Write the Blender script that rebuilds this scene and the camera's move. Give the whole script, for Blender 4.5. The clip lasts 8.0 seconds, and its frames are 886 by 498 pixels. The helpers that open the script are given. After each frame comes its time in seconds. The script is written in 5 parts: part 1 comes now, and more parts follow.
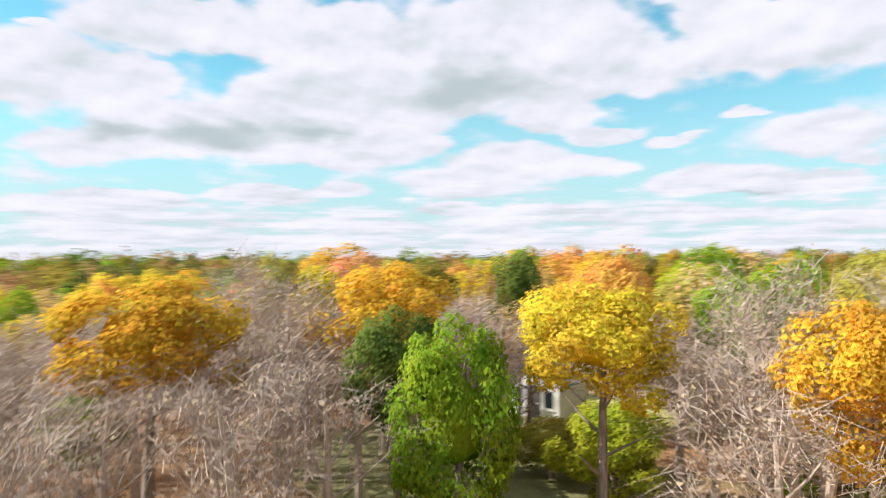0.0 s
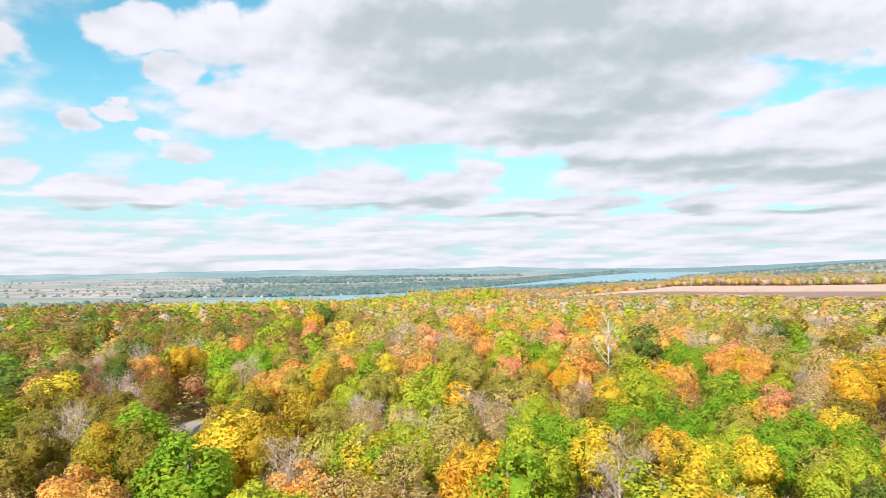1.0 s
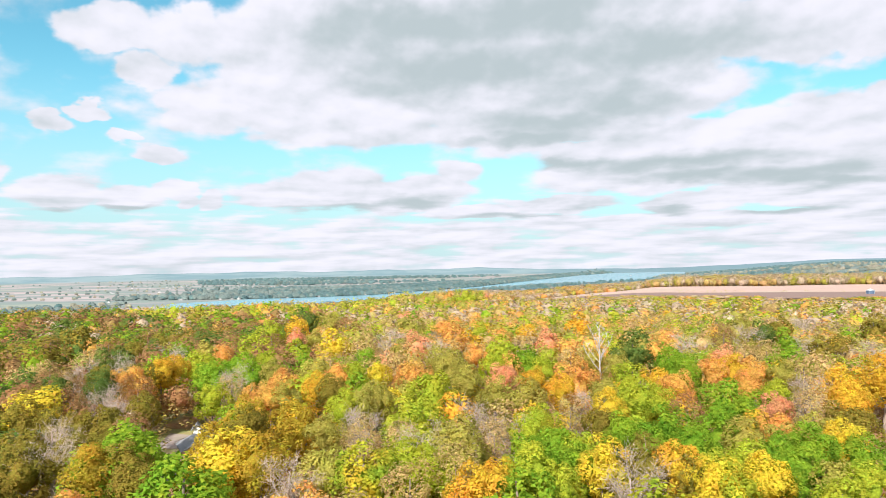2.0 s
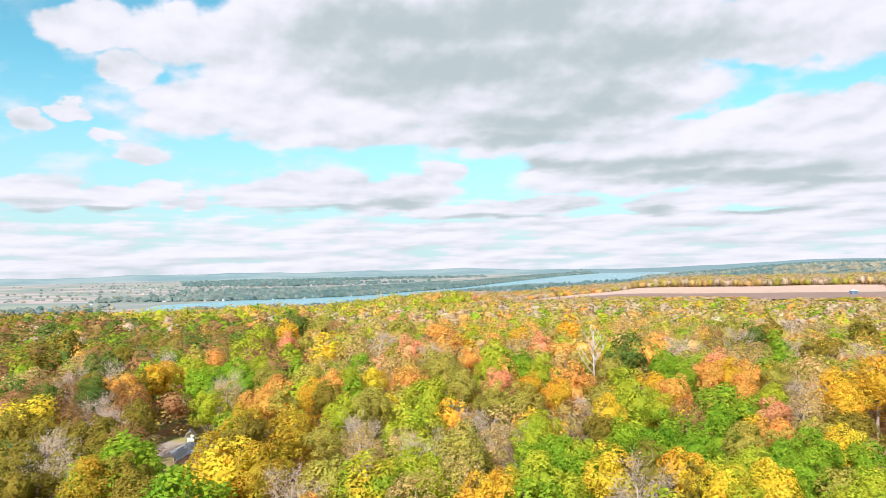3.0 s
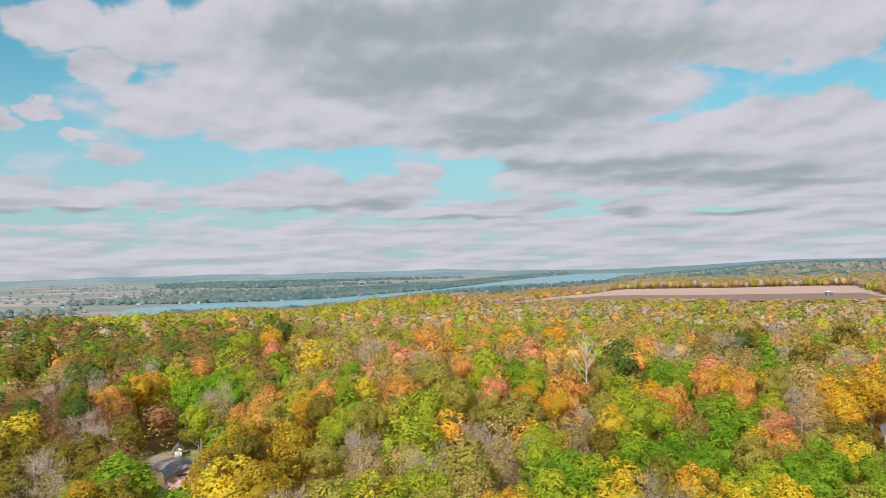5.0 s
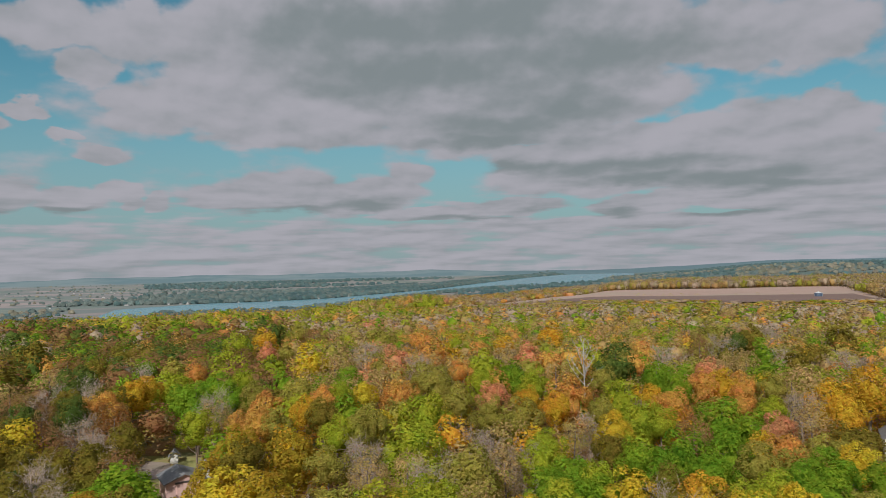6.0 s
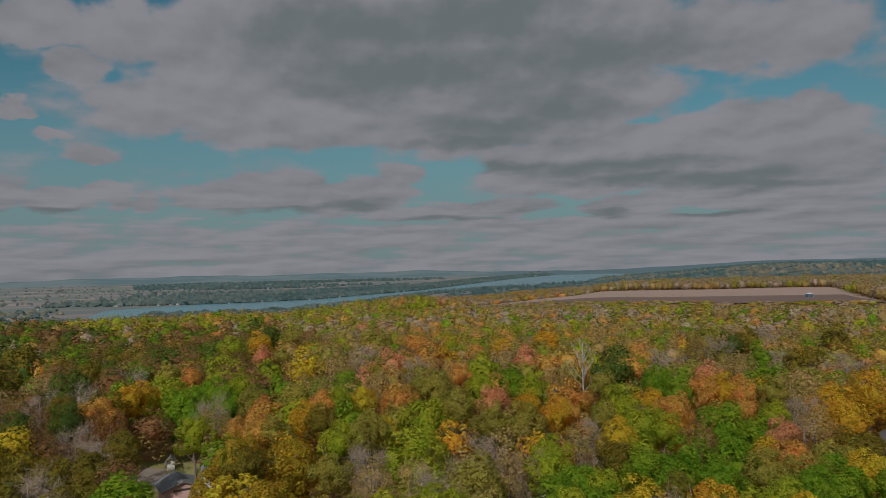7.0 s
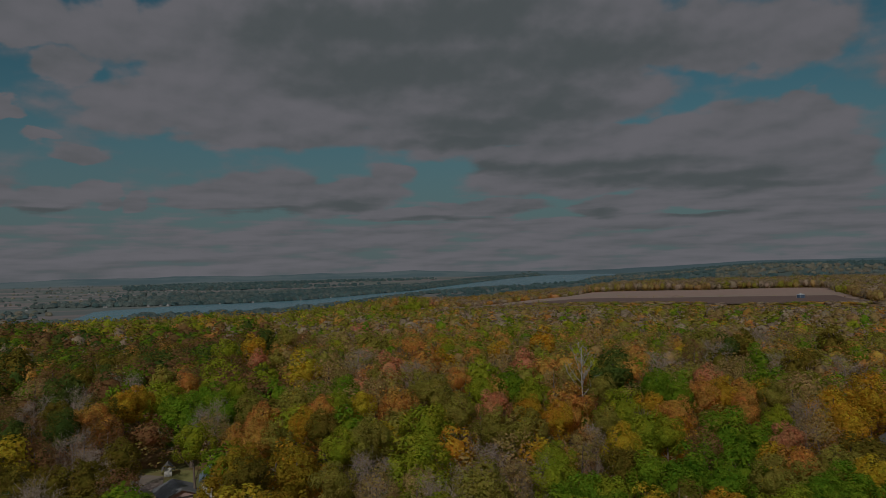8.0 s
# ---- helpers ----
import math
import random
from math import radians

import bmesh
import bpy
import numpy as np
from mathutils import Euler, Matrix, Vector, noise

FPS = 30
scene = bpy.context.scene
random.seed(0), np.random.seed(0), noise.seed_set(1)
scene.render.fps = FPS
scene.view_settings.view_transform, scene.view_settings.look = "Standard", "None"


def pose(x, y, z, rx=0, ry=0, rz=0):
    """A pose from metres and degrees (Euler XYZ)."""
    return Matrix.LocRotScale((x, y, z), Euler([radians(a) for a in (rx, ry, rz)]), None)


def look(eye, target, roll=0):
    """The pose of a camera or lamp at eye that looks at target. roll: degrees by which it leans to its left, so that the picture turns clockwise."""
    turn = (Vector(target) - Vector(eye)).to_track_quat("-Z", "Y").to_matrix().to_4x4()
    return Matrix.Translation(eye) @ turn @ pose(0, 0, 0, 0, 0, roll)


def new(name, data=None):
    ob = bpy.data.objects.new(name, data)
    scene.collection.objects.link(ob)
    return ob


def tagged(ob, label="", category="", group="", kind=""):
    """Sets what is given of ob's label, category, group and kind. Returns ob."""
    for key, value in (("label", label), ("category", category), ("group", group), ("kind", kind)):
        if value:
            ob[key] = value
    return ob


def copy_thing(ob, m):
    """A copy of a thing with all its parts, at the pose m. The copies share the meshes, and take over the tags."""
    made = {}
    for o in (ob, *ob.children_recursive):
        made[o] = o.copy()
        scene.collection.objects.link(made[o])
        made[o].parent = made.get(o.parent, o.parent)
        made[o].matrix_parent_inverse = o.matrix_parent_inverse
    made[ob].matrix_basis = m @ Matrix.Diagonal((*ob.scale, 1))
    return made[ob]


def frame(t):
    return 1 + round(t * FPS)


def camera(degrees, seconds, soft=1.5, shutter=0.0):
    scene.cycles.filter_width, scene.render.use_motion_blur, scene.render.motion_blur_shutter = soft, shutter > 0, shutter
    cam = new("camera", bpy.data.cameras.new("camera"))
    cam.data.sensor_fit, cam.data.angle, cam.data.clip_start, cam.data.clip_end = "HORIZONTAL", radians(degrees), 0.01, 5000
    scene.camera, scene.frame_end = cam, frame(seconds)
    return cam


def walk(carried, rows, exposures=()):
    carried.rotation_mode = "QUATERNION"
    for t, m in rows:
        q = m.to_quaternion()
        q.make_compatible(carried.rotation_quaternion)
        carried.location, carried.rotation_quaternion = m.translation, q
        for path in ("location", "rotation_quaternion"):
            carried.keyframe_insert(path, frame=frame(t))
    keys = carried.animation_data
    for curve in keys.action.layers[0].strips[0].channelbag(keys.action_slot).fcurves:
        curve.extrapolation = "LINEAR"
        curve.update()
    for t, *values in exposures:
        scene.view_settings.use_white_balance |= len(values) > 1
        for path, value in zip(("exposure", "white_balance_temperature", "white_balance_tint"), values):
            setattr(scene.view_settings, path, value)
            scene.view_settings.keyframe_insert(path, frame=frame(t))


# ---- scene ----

# ---- camera: rises from the treetops, slides to its left and turns to the right ----
cam = camera(65.0, 8.0, soft=0.7, shutter=0.18)

# seconds, place, degrees of turn to the left, of tilt up and of roll
PATH = [
    (0.0, 32.28, 3.16, 15.42, 69.94, 0.43, -0.31),
    (0.1, 30.28, 0.14, 16.37, 58.74, 0.55, -0.27),
    (0.2, 27.41, -1.65, 17.98, 47.51, 0.76, -0.36),
    (0.3, 24.69, -2.68, 19.02, 39.85, 0.87, -0.49),
    (0.4, 21.69, -2.99, 19.82, 33.18, 0.92, -0.65),
    (0.5, 18.40, -3.74, 21.44, 24.11, 1.02, -0.71),
    (0.6, 14.89, -4.28, 22.65, 17.44, 0.97, -0.72),
    (0.7, 11.51, -4.54, 24.27, 10.84, 1.18, -0.86),
    (0.8, 8.27, -3.19, 25.47, 7.62, 1.12, -0.93),
    (1.0, 3.98, -2.09, 27.31, 3.52, 1.20, -0.73),
    (1.5, 2.35, -1.21, 28.01, 2.01, 1.23, -0.92),
    (3.0, 0.58, -0.34, 28.74, 0.48, 1.27, -1.08),
    (3.5, 0.00, -0.00, 28.99, 0.00, 1.27, -1.12),
    (4.0, -0.53, 0.42, 29.19, -0.46, 1.28, -1.16),
    (4.5, -1.12, 0.77, 29.42, -0.96, 1.30, -1.19),
    (6.0, -2.89, 1.75, 30.13, -2.25, 1.34, -1.23),
    (6.5, -3.51, 2.11, 30.35, -2.67, 1.34, -1.25),
    (7.0, -4.03, 2.51, 30.56, -3.01, 1.36, -1.25),
    (7.5, -4.56, 2.85, 30.80, -3.36, 1.37, -1.27),
    (8.0, -5.15, 3.22, 31.05, -3.74, 1.36, -1.28),
]


def aim(x, y, z, turn, tilt, roll):
    a, b = radians(turn), radians(tilt)
    return look((x, y, z), (x - math.sin(a) * math.cos(b), y + math.cos(a) * math.cos(b), z + math.sin(b)), roll)


EXPOSURES = [(0.0, 0.74), (4.0, 0.74), (4.5, 0.5), (6.0, -0.55), (6.5, -0.85), (7.0, -1.25), (7.5, -1.75), (8.0, -2.25)]
walk(cam, [(r[0], aim(*r[1:])) for r in PATH], EXPOSURES)

# ---- sky, clouds and sun ----
SUN_FROM, SUN_HIGH = -162.0, 38.0   # degrees: clockwise from +y, above the horizon
# clouds: azimuth, height, half width and half height in degrees
CLOUDS_AHEAD = [
    (-27.1, 17.6, 3.7, 1.7), (-21.3, 17.7, 4.4, 2.4), (-24.5, 14.6, 2.3, 1.5), (-18.0, 16.9, 3.4, 2.7), (-19.7, 12.4, 3.9, 2.2),
    (-13.7, 12.3, 5.3, 2.7), (-6.5, 11.5, 5.5, 2.1), (-15.0, 16.1, 6.5, 4.0), (-5.9, 16.8, 11.5, 5.1), (5.7, 16.6, 13.8, 5.6),
    (5.6, 11.3, 8.3, 2.3), (17.0, 17.4, 15.0, 3.1), (14.7, 13.0, 8.7, 2.7), (25.1, 16.4, 9.6, 2.5), (30.6, 15.9, 4.2, 2.4),
    (-1.4, 13.3, 2.8, 1.4), (-6.4, 19.7, 11.5, 2.8), (10.4, 19.7, 13.5, 2.8),
]
CLOUDS_LOW = [
    (10.1, 8.6, 4.1, 1.1), (16.8, 9.6, 5.6, 1.6), (23.0, 8.9, 7.1, 2.6), (28.7, 9.2, 5.8, 2.5), (14.6, 7.3, 8.7, 1.8),
    (26.7, 6.5, 7.4, 2.1), (31.8, 10.4, 2.7, 1.6), (-30.5, 5.5, 3.1, 1.3), (-26.1, 5.4, 2.3, 1.0), (-22.9, 6.1, 1.6, 0.8),
    (-21.8, 5.2, 0.9, 0.5), (-20.0, 5.2, 1.0, 0.7), (-14.3, 5.8, 3.7, 1.1), (-10.2, 6.3, 4.1, 1.6), (-5.7, 5.8, 5.1, 1.5),
    (-0.5, 7.8, 2.3, 1.1), (-2.9, 6.2, 4.6, 1.4), (-31.1, 10.7, 1.4, 0.8), (-26.5, 9.9, 1.4, 0.5), (-23.8, 8.8, 1.8, 0.6),
    (-28.7, 11.6, 1.3, 0.5),
]
CLOUDS_FAR = [
    (7.8, 4.8, 5.5, 0.7), (0.8, 4.2, 5.1, 0.6), (17.9, 4.4, 3.8, 0.8), (22.9, 4.9, 4.8, 0.7), (28.5, 4.3, 4.3, 0.7),
    (20.8, 3.2, 8.1, 0.7), (10.0, 3.2, 7.2, 0.5), (-0.2, 2.6, 4.2, 0.4), (32.4, 6.0, 4.0, 2.4), (30.9, 3.0, 4.1, 0.6),
]
CLOUDS_ASIDE = [
    (-63.3, 16.8, 9.8, 4.7), (-68.2, 13.5, 5.4, 2.0), (-56.3, 14.6, 6.4, 2.7), (-48.2, 18.0, 2.7, 2.3), (-46.4, 15.0, 4.6, 2.1),
    (-39.4, 15.7, 4.7, 2.1), (-38.9, 18.1, 2.3, 1.4), (-43.6, 17.4, 3.2, 1.4), (-50.1, 19.3, 2.7, 1.1), (-60.9, 11.1, 3.6, 1.5),
    (-57.2, 9.4, 3.0, 0.8), (-51.9, 8.8, 2.2, 0.5), (-71.0, 9.0, 1.9, 0.8), (-46.5, 10.7, 2.1, 0.5), (-41.1, 8.6, 3.5, 1.6),
    (-39.1, 6.6, 1.5, 0.7), (-64.1, 7.4, 5.4, 1.7), (-68.2, 5.9, 5.4, 1.2), (-58.0, 6.8, 4.2, 1.1), (-48.3, 5.6, 5.5, 1.2),
    (-42.8, 5.1, 4.2, 0.8), (-40.0, 5.1, 1.9, 0.7), (-35.3, 6.7, 1.7, 0.8), (-60.5, 3.6, 3.7, 0.6), (-69.3, 3.6, 3.2, 0.6),
]
CLOUDS_LEFT = [
    (-100.4, 12.8, 5.9, 2.8), (-94.2, 12.3, 3.5, 2.5), (-90.1, 17.1, 8.2, 2.0), (-80.2, 17.0, 8.1, 3.2), (-73.8, 14.6, 7.0, 3.7),
    (-97.2, 8.0, 4.8, 1.4), (-87.2, 9.4, 10.6, 2.2), (-78.4, 11.4, 9.1, 2.8), (-76.1, 8.3, 6.0, 1.3), (-99.7, 15.9, 2.1, 0.5),
    (-94.2, 4.2, 5.8, 0.8), (-100.8, 3.6, 2.7, 0.8), (-83.8, 4.8, 4.8, 0.8), (-78.4, 5.3, 2.7, 0.6),
]
GREY_BASES = [
    (-25.7, 4.7, 2.3, 0.3), (-10.3, 4.6, 5.0, 0.4), (-4.3, 5.0, 3.7, 0.5), (10.1, 7.9, 5.0, 0.6), (18.8, 6.6, 6.3, 0.6), (28.5, 5.3, 5.4, 0.6), (5.6, 10.2, 7.4, 0.8), (24.8, 3.6, 4.6, 0.3), (5.4, 3.9, 5.5, 0.3),
    (1.0, 15.4, 14.0, 2.8), (7.9, 11.2, 6.9, 1.6), (-3.6, 18.9, 11.6, 2.8), (12.5, 12.7, 6.2, 2.3), (16.7, 7.8, 8.6, 0.9),
    (24.8, 6.2, 6.9, 0.9), (8.3, 8.0, 2.7, 0.6), (-9.8, 4.7, 4.3, 0.4), (-3.8, 5.2, 2.8, 0.6), (-30.5, 4.4, 3.5, 0.3),
    (16.6, 3.9, 2.6, 0.4), (14.8, 16.4, 13.1, 2.7), (5.8, 20.0, 11.5, 2.8), (-66.8, 13.7, 5.6, 1.9), (-88.1, 9.3, 5.0, 1.2),
    (-80.2, 10.1, 3.6, 1.0), (-95.3, 9.3, 3.0, 0.8), (-68.9, 12.7, 5.3, 1.6), (-46.5, 4.4, 2.8, 0.3), (-27.2, 4.5, 2.7, 0.3),
]


class Graph:
    """Short hand for a node tree."""

    def __init__(self, tree):
        self.tree = tree
        tree.nodes.clear()

    def add(self, kind, sockets=()):
        node = self.tree.nodes.new(kind)
        for key, value in dict(sockets).items():
            if isinstance(value, bpy.types.NodeSocket):
                self.tree.links.new(value, node.inputs[key])
            else:
                node.inputs[key].default_value = value
        return node

    def math(self, op, a, b=0.0, c=0.0):
        node = self.add("ShaderNodeMath", {0: a, 1: b, 2: c})
        node.operation = op
        return node.outputs[0]

    def vector(self, op, a, b):
        node = self.add("ShaderNodeVectorMath", {0: a, 1: b})
        node.operation = op
        return node.outputs[0]

    def ramp(self, value, low, high):
        node = self.add("ShaderNodeMapRange", {"Value": value, "From Min": low, "From Max": high})
        node.interpolation_type = "SMOOTHSTEP"
        return node.outputs[0]

    def mix(self, factor, a, b, blend="MIX"):
        node = self.add("ShaderNodeMix")
        node.data_type, node.blend_type = "RGBA", blend
        for key, value in ((0, factor), (6, a), (7, b)):
            if isinstance(value, bpy.types.NodeSocket):
                self.tree.links.new(value, node.inputs[key])
            else:
                node.inputs[key].default_value = value
        return node.outputs[2]

    def noise(self, vector, scale, detail=4.0, rough=0.5):
        return self.add("ShaderNodeTexNoise", {"Vector": vector, "Scale": scale, "Detail": detail, "Roughness": rough}).outputs["Fac"]


def make_world():
    world = bpy.data.worlds.new("sky")
    world.use_nodes = True
    scene.world = world
    g = Graph(world.node_tree)
    way = g.add("ShaderNodeTexCoord").outputs["Generated"]
    xyz = g.add("ShaderNodeSeparateXYZ", {0: way}).outputs
    azimuth = g.math("MULTIPLY", g.math("ARCTAN2", xyz[0], xyz[1]), 57.2958)
    height = g.math("MULTIPLY", g.math("ARCSINE", xyz[2]), 57.2958)
    place = g.add("ShaderNodeCombineXYZ", {0: azimuth, 1: height}).outputs[0]

    # cloud texture, flatter and finer towards the horizon
    squeezed = g.math("MULTIPLY", g.math("LOGARITHM", g.math("ADD", g.math("MAXIMUM", height, 0.0), 5.0), 2.71828), 32.0)
    tex = g.add("ShaderNodeCombineXYZ", {0: azimuth, 1: squeezed}).outputs[0]
    raised = g.vector("ADD", tex, (-0.5, 1.6, 0))
    large = g.noise(tex, 0.07, 2.0, 0.5)
    fine = g.noise(tex, 0.15, 5.0, 0.5)
    above = g.noise(raised, 0.15, 4.0, 0.5)
    # smaller billows, lit from above
    puff = g.noise(tex, 0.34, 2.0, 0.4)
    puff_above = g.noise(g.vector("ADD", tex, (-0.3, 0.9, 0)), 0.34, 2.0, 0.4)
    # edges pushed about, less so low down
    push = g.add("ShaderNodeTexNoise", {"Vector": tex, "Scale": 0.24, "Detail": 4.0, "Roughness": 0.5}).outputs["Color"]
    push = g.vector("SUBTRACT", push, (0.5, 0.5, 0.5))
    reach = g.math("ADD", 0.12, g.math("MULTIPLY", height, 0.065))
    push = g.vector("MULTIPLY", push, g.add("ShaderNodeCombineXYZ", {0: g.math("MULTIPLY", reach, 5.5), 1: g.math("MULTIPLY", reach, 3.5)}).outputs[0])
    place = g.vector("ADD", place, push)

    def blobs(spots):
        total = None
        for az, up, wide, high in spots:
            local = g.add("ShaderNodeMapping", {"Vector": place, "Location": (az, up, 0), "Scale": (wide * 1.32, high * 1.32, 1)})
            local.vector_type = "TEXTURE"
            ball = g.add("ShaderNodeTexGradient", {0: local.outputs[0]})
            ball.gradient_type = "SPHERICAL"
            one = ball.outputs["Fac"]
            total = one if total is None else g.math("SMOOTH_MAX", total, one, 0.2)
        return total

    body = None
    for spots in (CLOUDS_AHEAD, CLOUDS_LOW, CLOUDS_FAR, CLOUDS_ASIDE, CLOUDS_LEFT):
        body = blobs(spots) if body is None else g.math("MAXIMUM", body, blobs(spots))
    body = g.math("MULTIPLY", body, 1.5)
    # where no single cloud is told apart: strata low down, broken cloud high up and behind
    strata = g.math("MULTIPLY", g.ramp(height, 5.6, 2.6), 0.5)
    overhead = g.math("MULTIPLY", g.ramp(height, 21.0, 30.0), 0.42)
    behind = g.math("MULTIPLY", g.ramp(g.math("ABSOLUTE", g.math("ADD", azimuth, 32.0)), 78.0, 90.0), 0.4)
    body = g.math("MAXIMUM", g.math("MAXIMUM", body, strata), g.math("MAXIMUM", overhead, behind))
    ragged = g.math("ADD", g.math("MULTIPLY", g.math("SUBTRACT", fine, 0.5), 1.15), g.math("MULTIPLY", g.math("SUBTRACT", large, 0.5), 0.5))
    ragged = g.math("ADD", ragged, g.math("MULTIPLY", g.math("SUBTRACT", puff, 0.5), 0.4))
    dense = g.math("ADD", body, ragged)
    # thin layers seen edge on, low over the land
    layers = g.noise(g.add("ShaderNodeCombineXYZ", {0: g.math("MULTIPLY", azimuth, 0.13), 1: g.math("MULTIPLY", height, 1.5)}).outputs[0], 1.0, 5.0, 0.55)
    layers = g.math("MULTIPLY", g.math("SUBTRACT", layers, 0.5), g.ramp(height, 8.0, 3.5))
    dense = g.math("ADD", dense, g.math("MULTIPLY", layers, 1.1))
    cover = g.ramp(dense, 0.16, 0.5)
    # bases and thick middles are greyer
    under = g.math("MULTIPLY", g.math("SUBTRACT", above, fine), 1.7)
    under = g.math("ADD", under, g.math("MULTIPLY", g.math("SUBTRACT", puff_above, puff), 0.55))
    grey = g.math("ADD", g.math("ADD", g.math("MULTIPLY", blobs(GREY_BASES), 1.2), under), g.math("MULTIPLY", g.math("SUBTRACT", large, 0.5), 0.5))
    grey = g.ramp(g.math("SUBTRACT", grey, g.math("MULTIPLY", layers, 1.6)), -0.25, 1.1)
    cloud = g.mix(grey, (1.03, 1.02, 1.14, 1), (0.57, 0.66, 0.7, 1))

    air = g.add("ShaderNodeTexSky")
    air.sky_type, air.sun_disc, air.dust_density = "NISHITA", False, 0.6
    air.sun_elevation, air.sun_rotation = radians(SUN_HIGH), radians(SUN_FROM)
    blue = g.mix(1.0, air.outputs[0], (0.112, 0.218, 0.198, 1), "MULTIPLY")
    milky = g.mix(g.math("MULTIPLY", g.ramp(height, 17.0, 0.0), 0.85), blue, (0.64, 0.81, 0.94, 1))
    colour = g.mix(cover, milky, cloud)
    light = g.add("ShaderNodeBackground", {"Color": colour, "Strength": 0.555}).outputs[0]
    g.add("ShaderNodeOutputWorld", {0: light})


make_world()
sun = new("sun", bpy.data.lights.new("sun", "SUN"))
sun.data.energy, sun.data.angle, sun.data.color = 4.9, radians(0.6), (1.0, 0.95, 0.86)
s_az, s_el = radians(SUN_FROM), radians(SUN_HIGH)
sun.matrix_world = look((0, 0, 0), (-math.sin(s_az) * math.cos(s_el), -math.cos(s_az) * math.cos(s_el), -math.sin(s_el)))


# ---- materials ----
def material(name):
    mat = bpy.data.materials.new(name)
    mat.use_nodes = True
    return mat, Graph(mat.node_tree)


def rgba(c):
    return (*c, 1.0)


def leaf_material(name, first, second, clear=0.5, patch=0.45, grain=5.6):
    """Foliage in two colours that change in patches over the crown, each leaf clump of its own brightness and tint."""
    mat, g = material(name)
    geometry = g.add("ShaderNodeNewGeometry").outputs
    where, island = geometry["Position"], geometry["Random Per Island"]
    own = g.add("ShaderNodeObjectInfo").outputs["Random"]
    blend = g.ramp(g.noise(where, patch, 3.0, 0.6), 0.36, 0.64)
    leaf = g.noise(where, grain, 3.0, 0.65)
    clump = g.noise(where, grain * 0.2, 2.0, 0.6)
    colour = g.mix(blend, rgba(first), rgba(second))
    value = g.math("ADD", g.math("MULTIPLY", island, 0.38), g.math("ADD", 0.82, g.math("MULTIPLY", own, 0.16)))
    value = g.math("MULTIPLY", value, g.add("ShaderNodeMapRange", {"Value": leaf, "From Min": 0.32, "From Max": 0.68, "To Min": 0.78, "To Max": 1.22}).outputs[0])
    value = g.math("MULTIPLY", value, g.add("ShaderNodeMapRange", {"Value": clump, "From Min": 0.3, "From Max": 0.7, "To Min": 0.84, "To Max": 1.14}).outputs[0])
    hue = g.math("ADD", 0.482, g.math("MULTIPLY", g.math("FRACT", g.math("MULTIPLY", island, 7.0)), 0.036))
    hue = g.math("ADD", hue, g.math("MULTIPLY", g.math("SUBTRACT", g.noise(where, 0.6, 2.0), 0.5), 0.06))
    colour = g.add("ShaderNodeHueSaturation", {"Hue": hue, "Saturation": 0.97, "Value": value, "Color": colour}).outputs[0]
    uneven = g.add("ShaderNodeBump", {"Strength": 0.7, "Distance": 0.6 / grain, "Height": leaf}).outputs[0]
    flat = g.add("ShaderNodeBsdfDiffuse", {"Color": colour, "Normal": uneven}).outputs[0]
    through_leaf = g.add("ShaderNodeBsdfTranslucent", {"Color": colour}).outputs[0]
    g.add("ShaderNodeOutputMaterial", {0: g.add("ShaderNodeMixShader", {0: clear, 1: flat, 2: through_leaf}).outputs[0]})
    return mat


def rough_material(name, first, second, scale, roughness=0.9, bump=0.0, third=None, third_scale=1.0, metal=0.0, stretch=(1, 1, 1)):
    """A matt surface in two colours with grain, and a third in larger patches."""
    mat, g = material(name)
    where = g.add("ShaderNodeTexCoord").outputs["Object"]
    where = g.vector("MULTIPLY", where, stretch)
    grain = g.noise(where, scale, 6.0, 0.6)
    colour = g.mix(g.ramp(grain, 0.32, 0.68), rgba(first), rgba(second))
    if third:
        colour = g.mix(g.ramp(g.noise(where, third_scale, 4.0), 0.45, 0.62), colour, rgba(third))
    own = g.add("ShaderNodeObjectInfo").outputs["Random"]
    colour = g.add("ShaderNodeHueSaturation", {"Value": g.math("ADD", 0.88, g.math("MULTIPLY", own, 0.24)), "Color": colour}).outputs[0]
    sockets = {"Base Color": colour, "Roughness": roughness, "Metallic": metal}
    if bump:
        sockets["Normal"] = g.add("ShaderNodeBump", {"Strength": 0.6, "Distance": bump, "Height": grain}).outputs[0]
    g.add("ShaderNodeOutputMaterial", {0: g.add("ShaderNodeBsdfPrincipled", sockets).outputs[0]})
    return mat


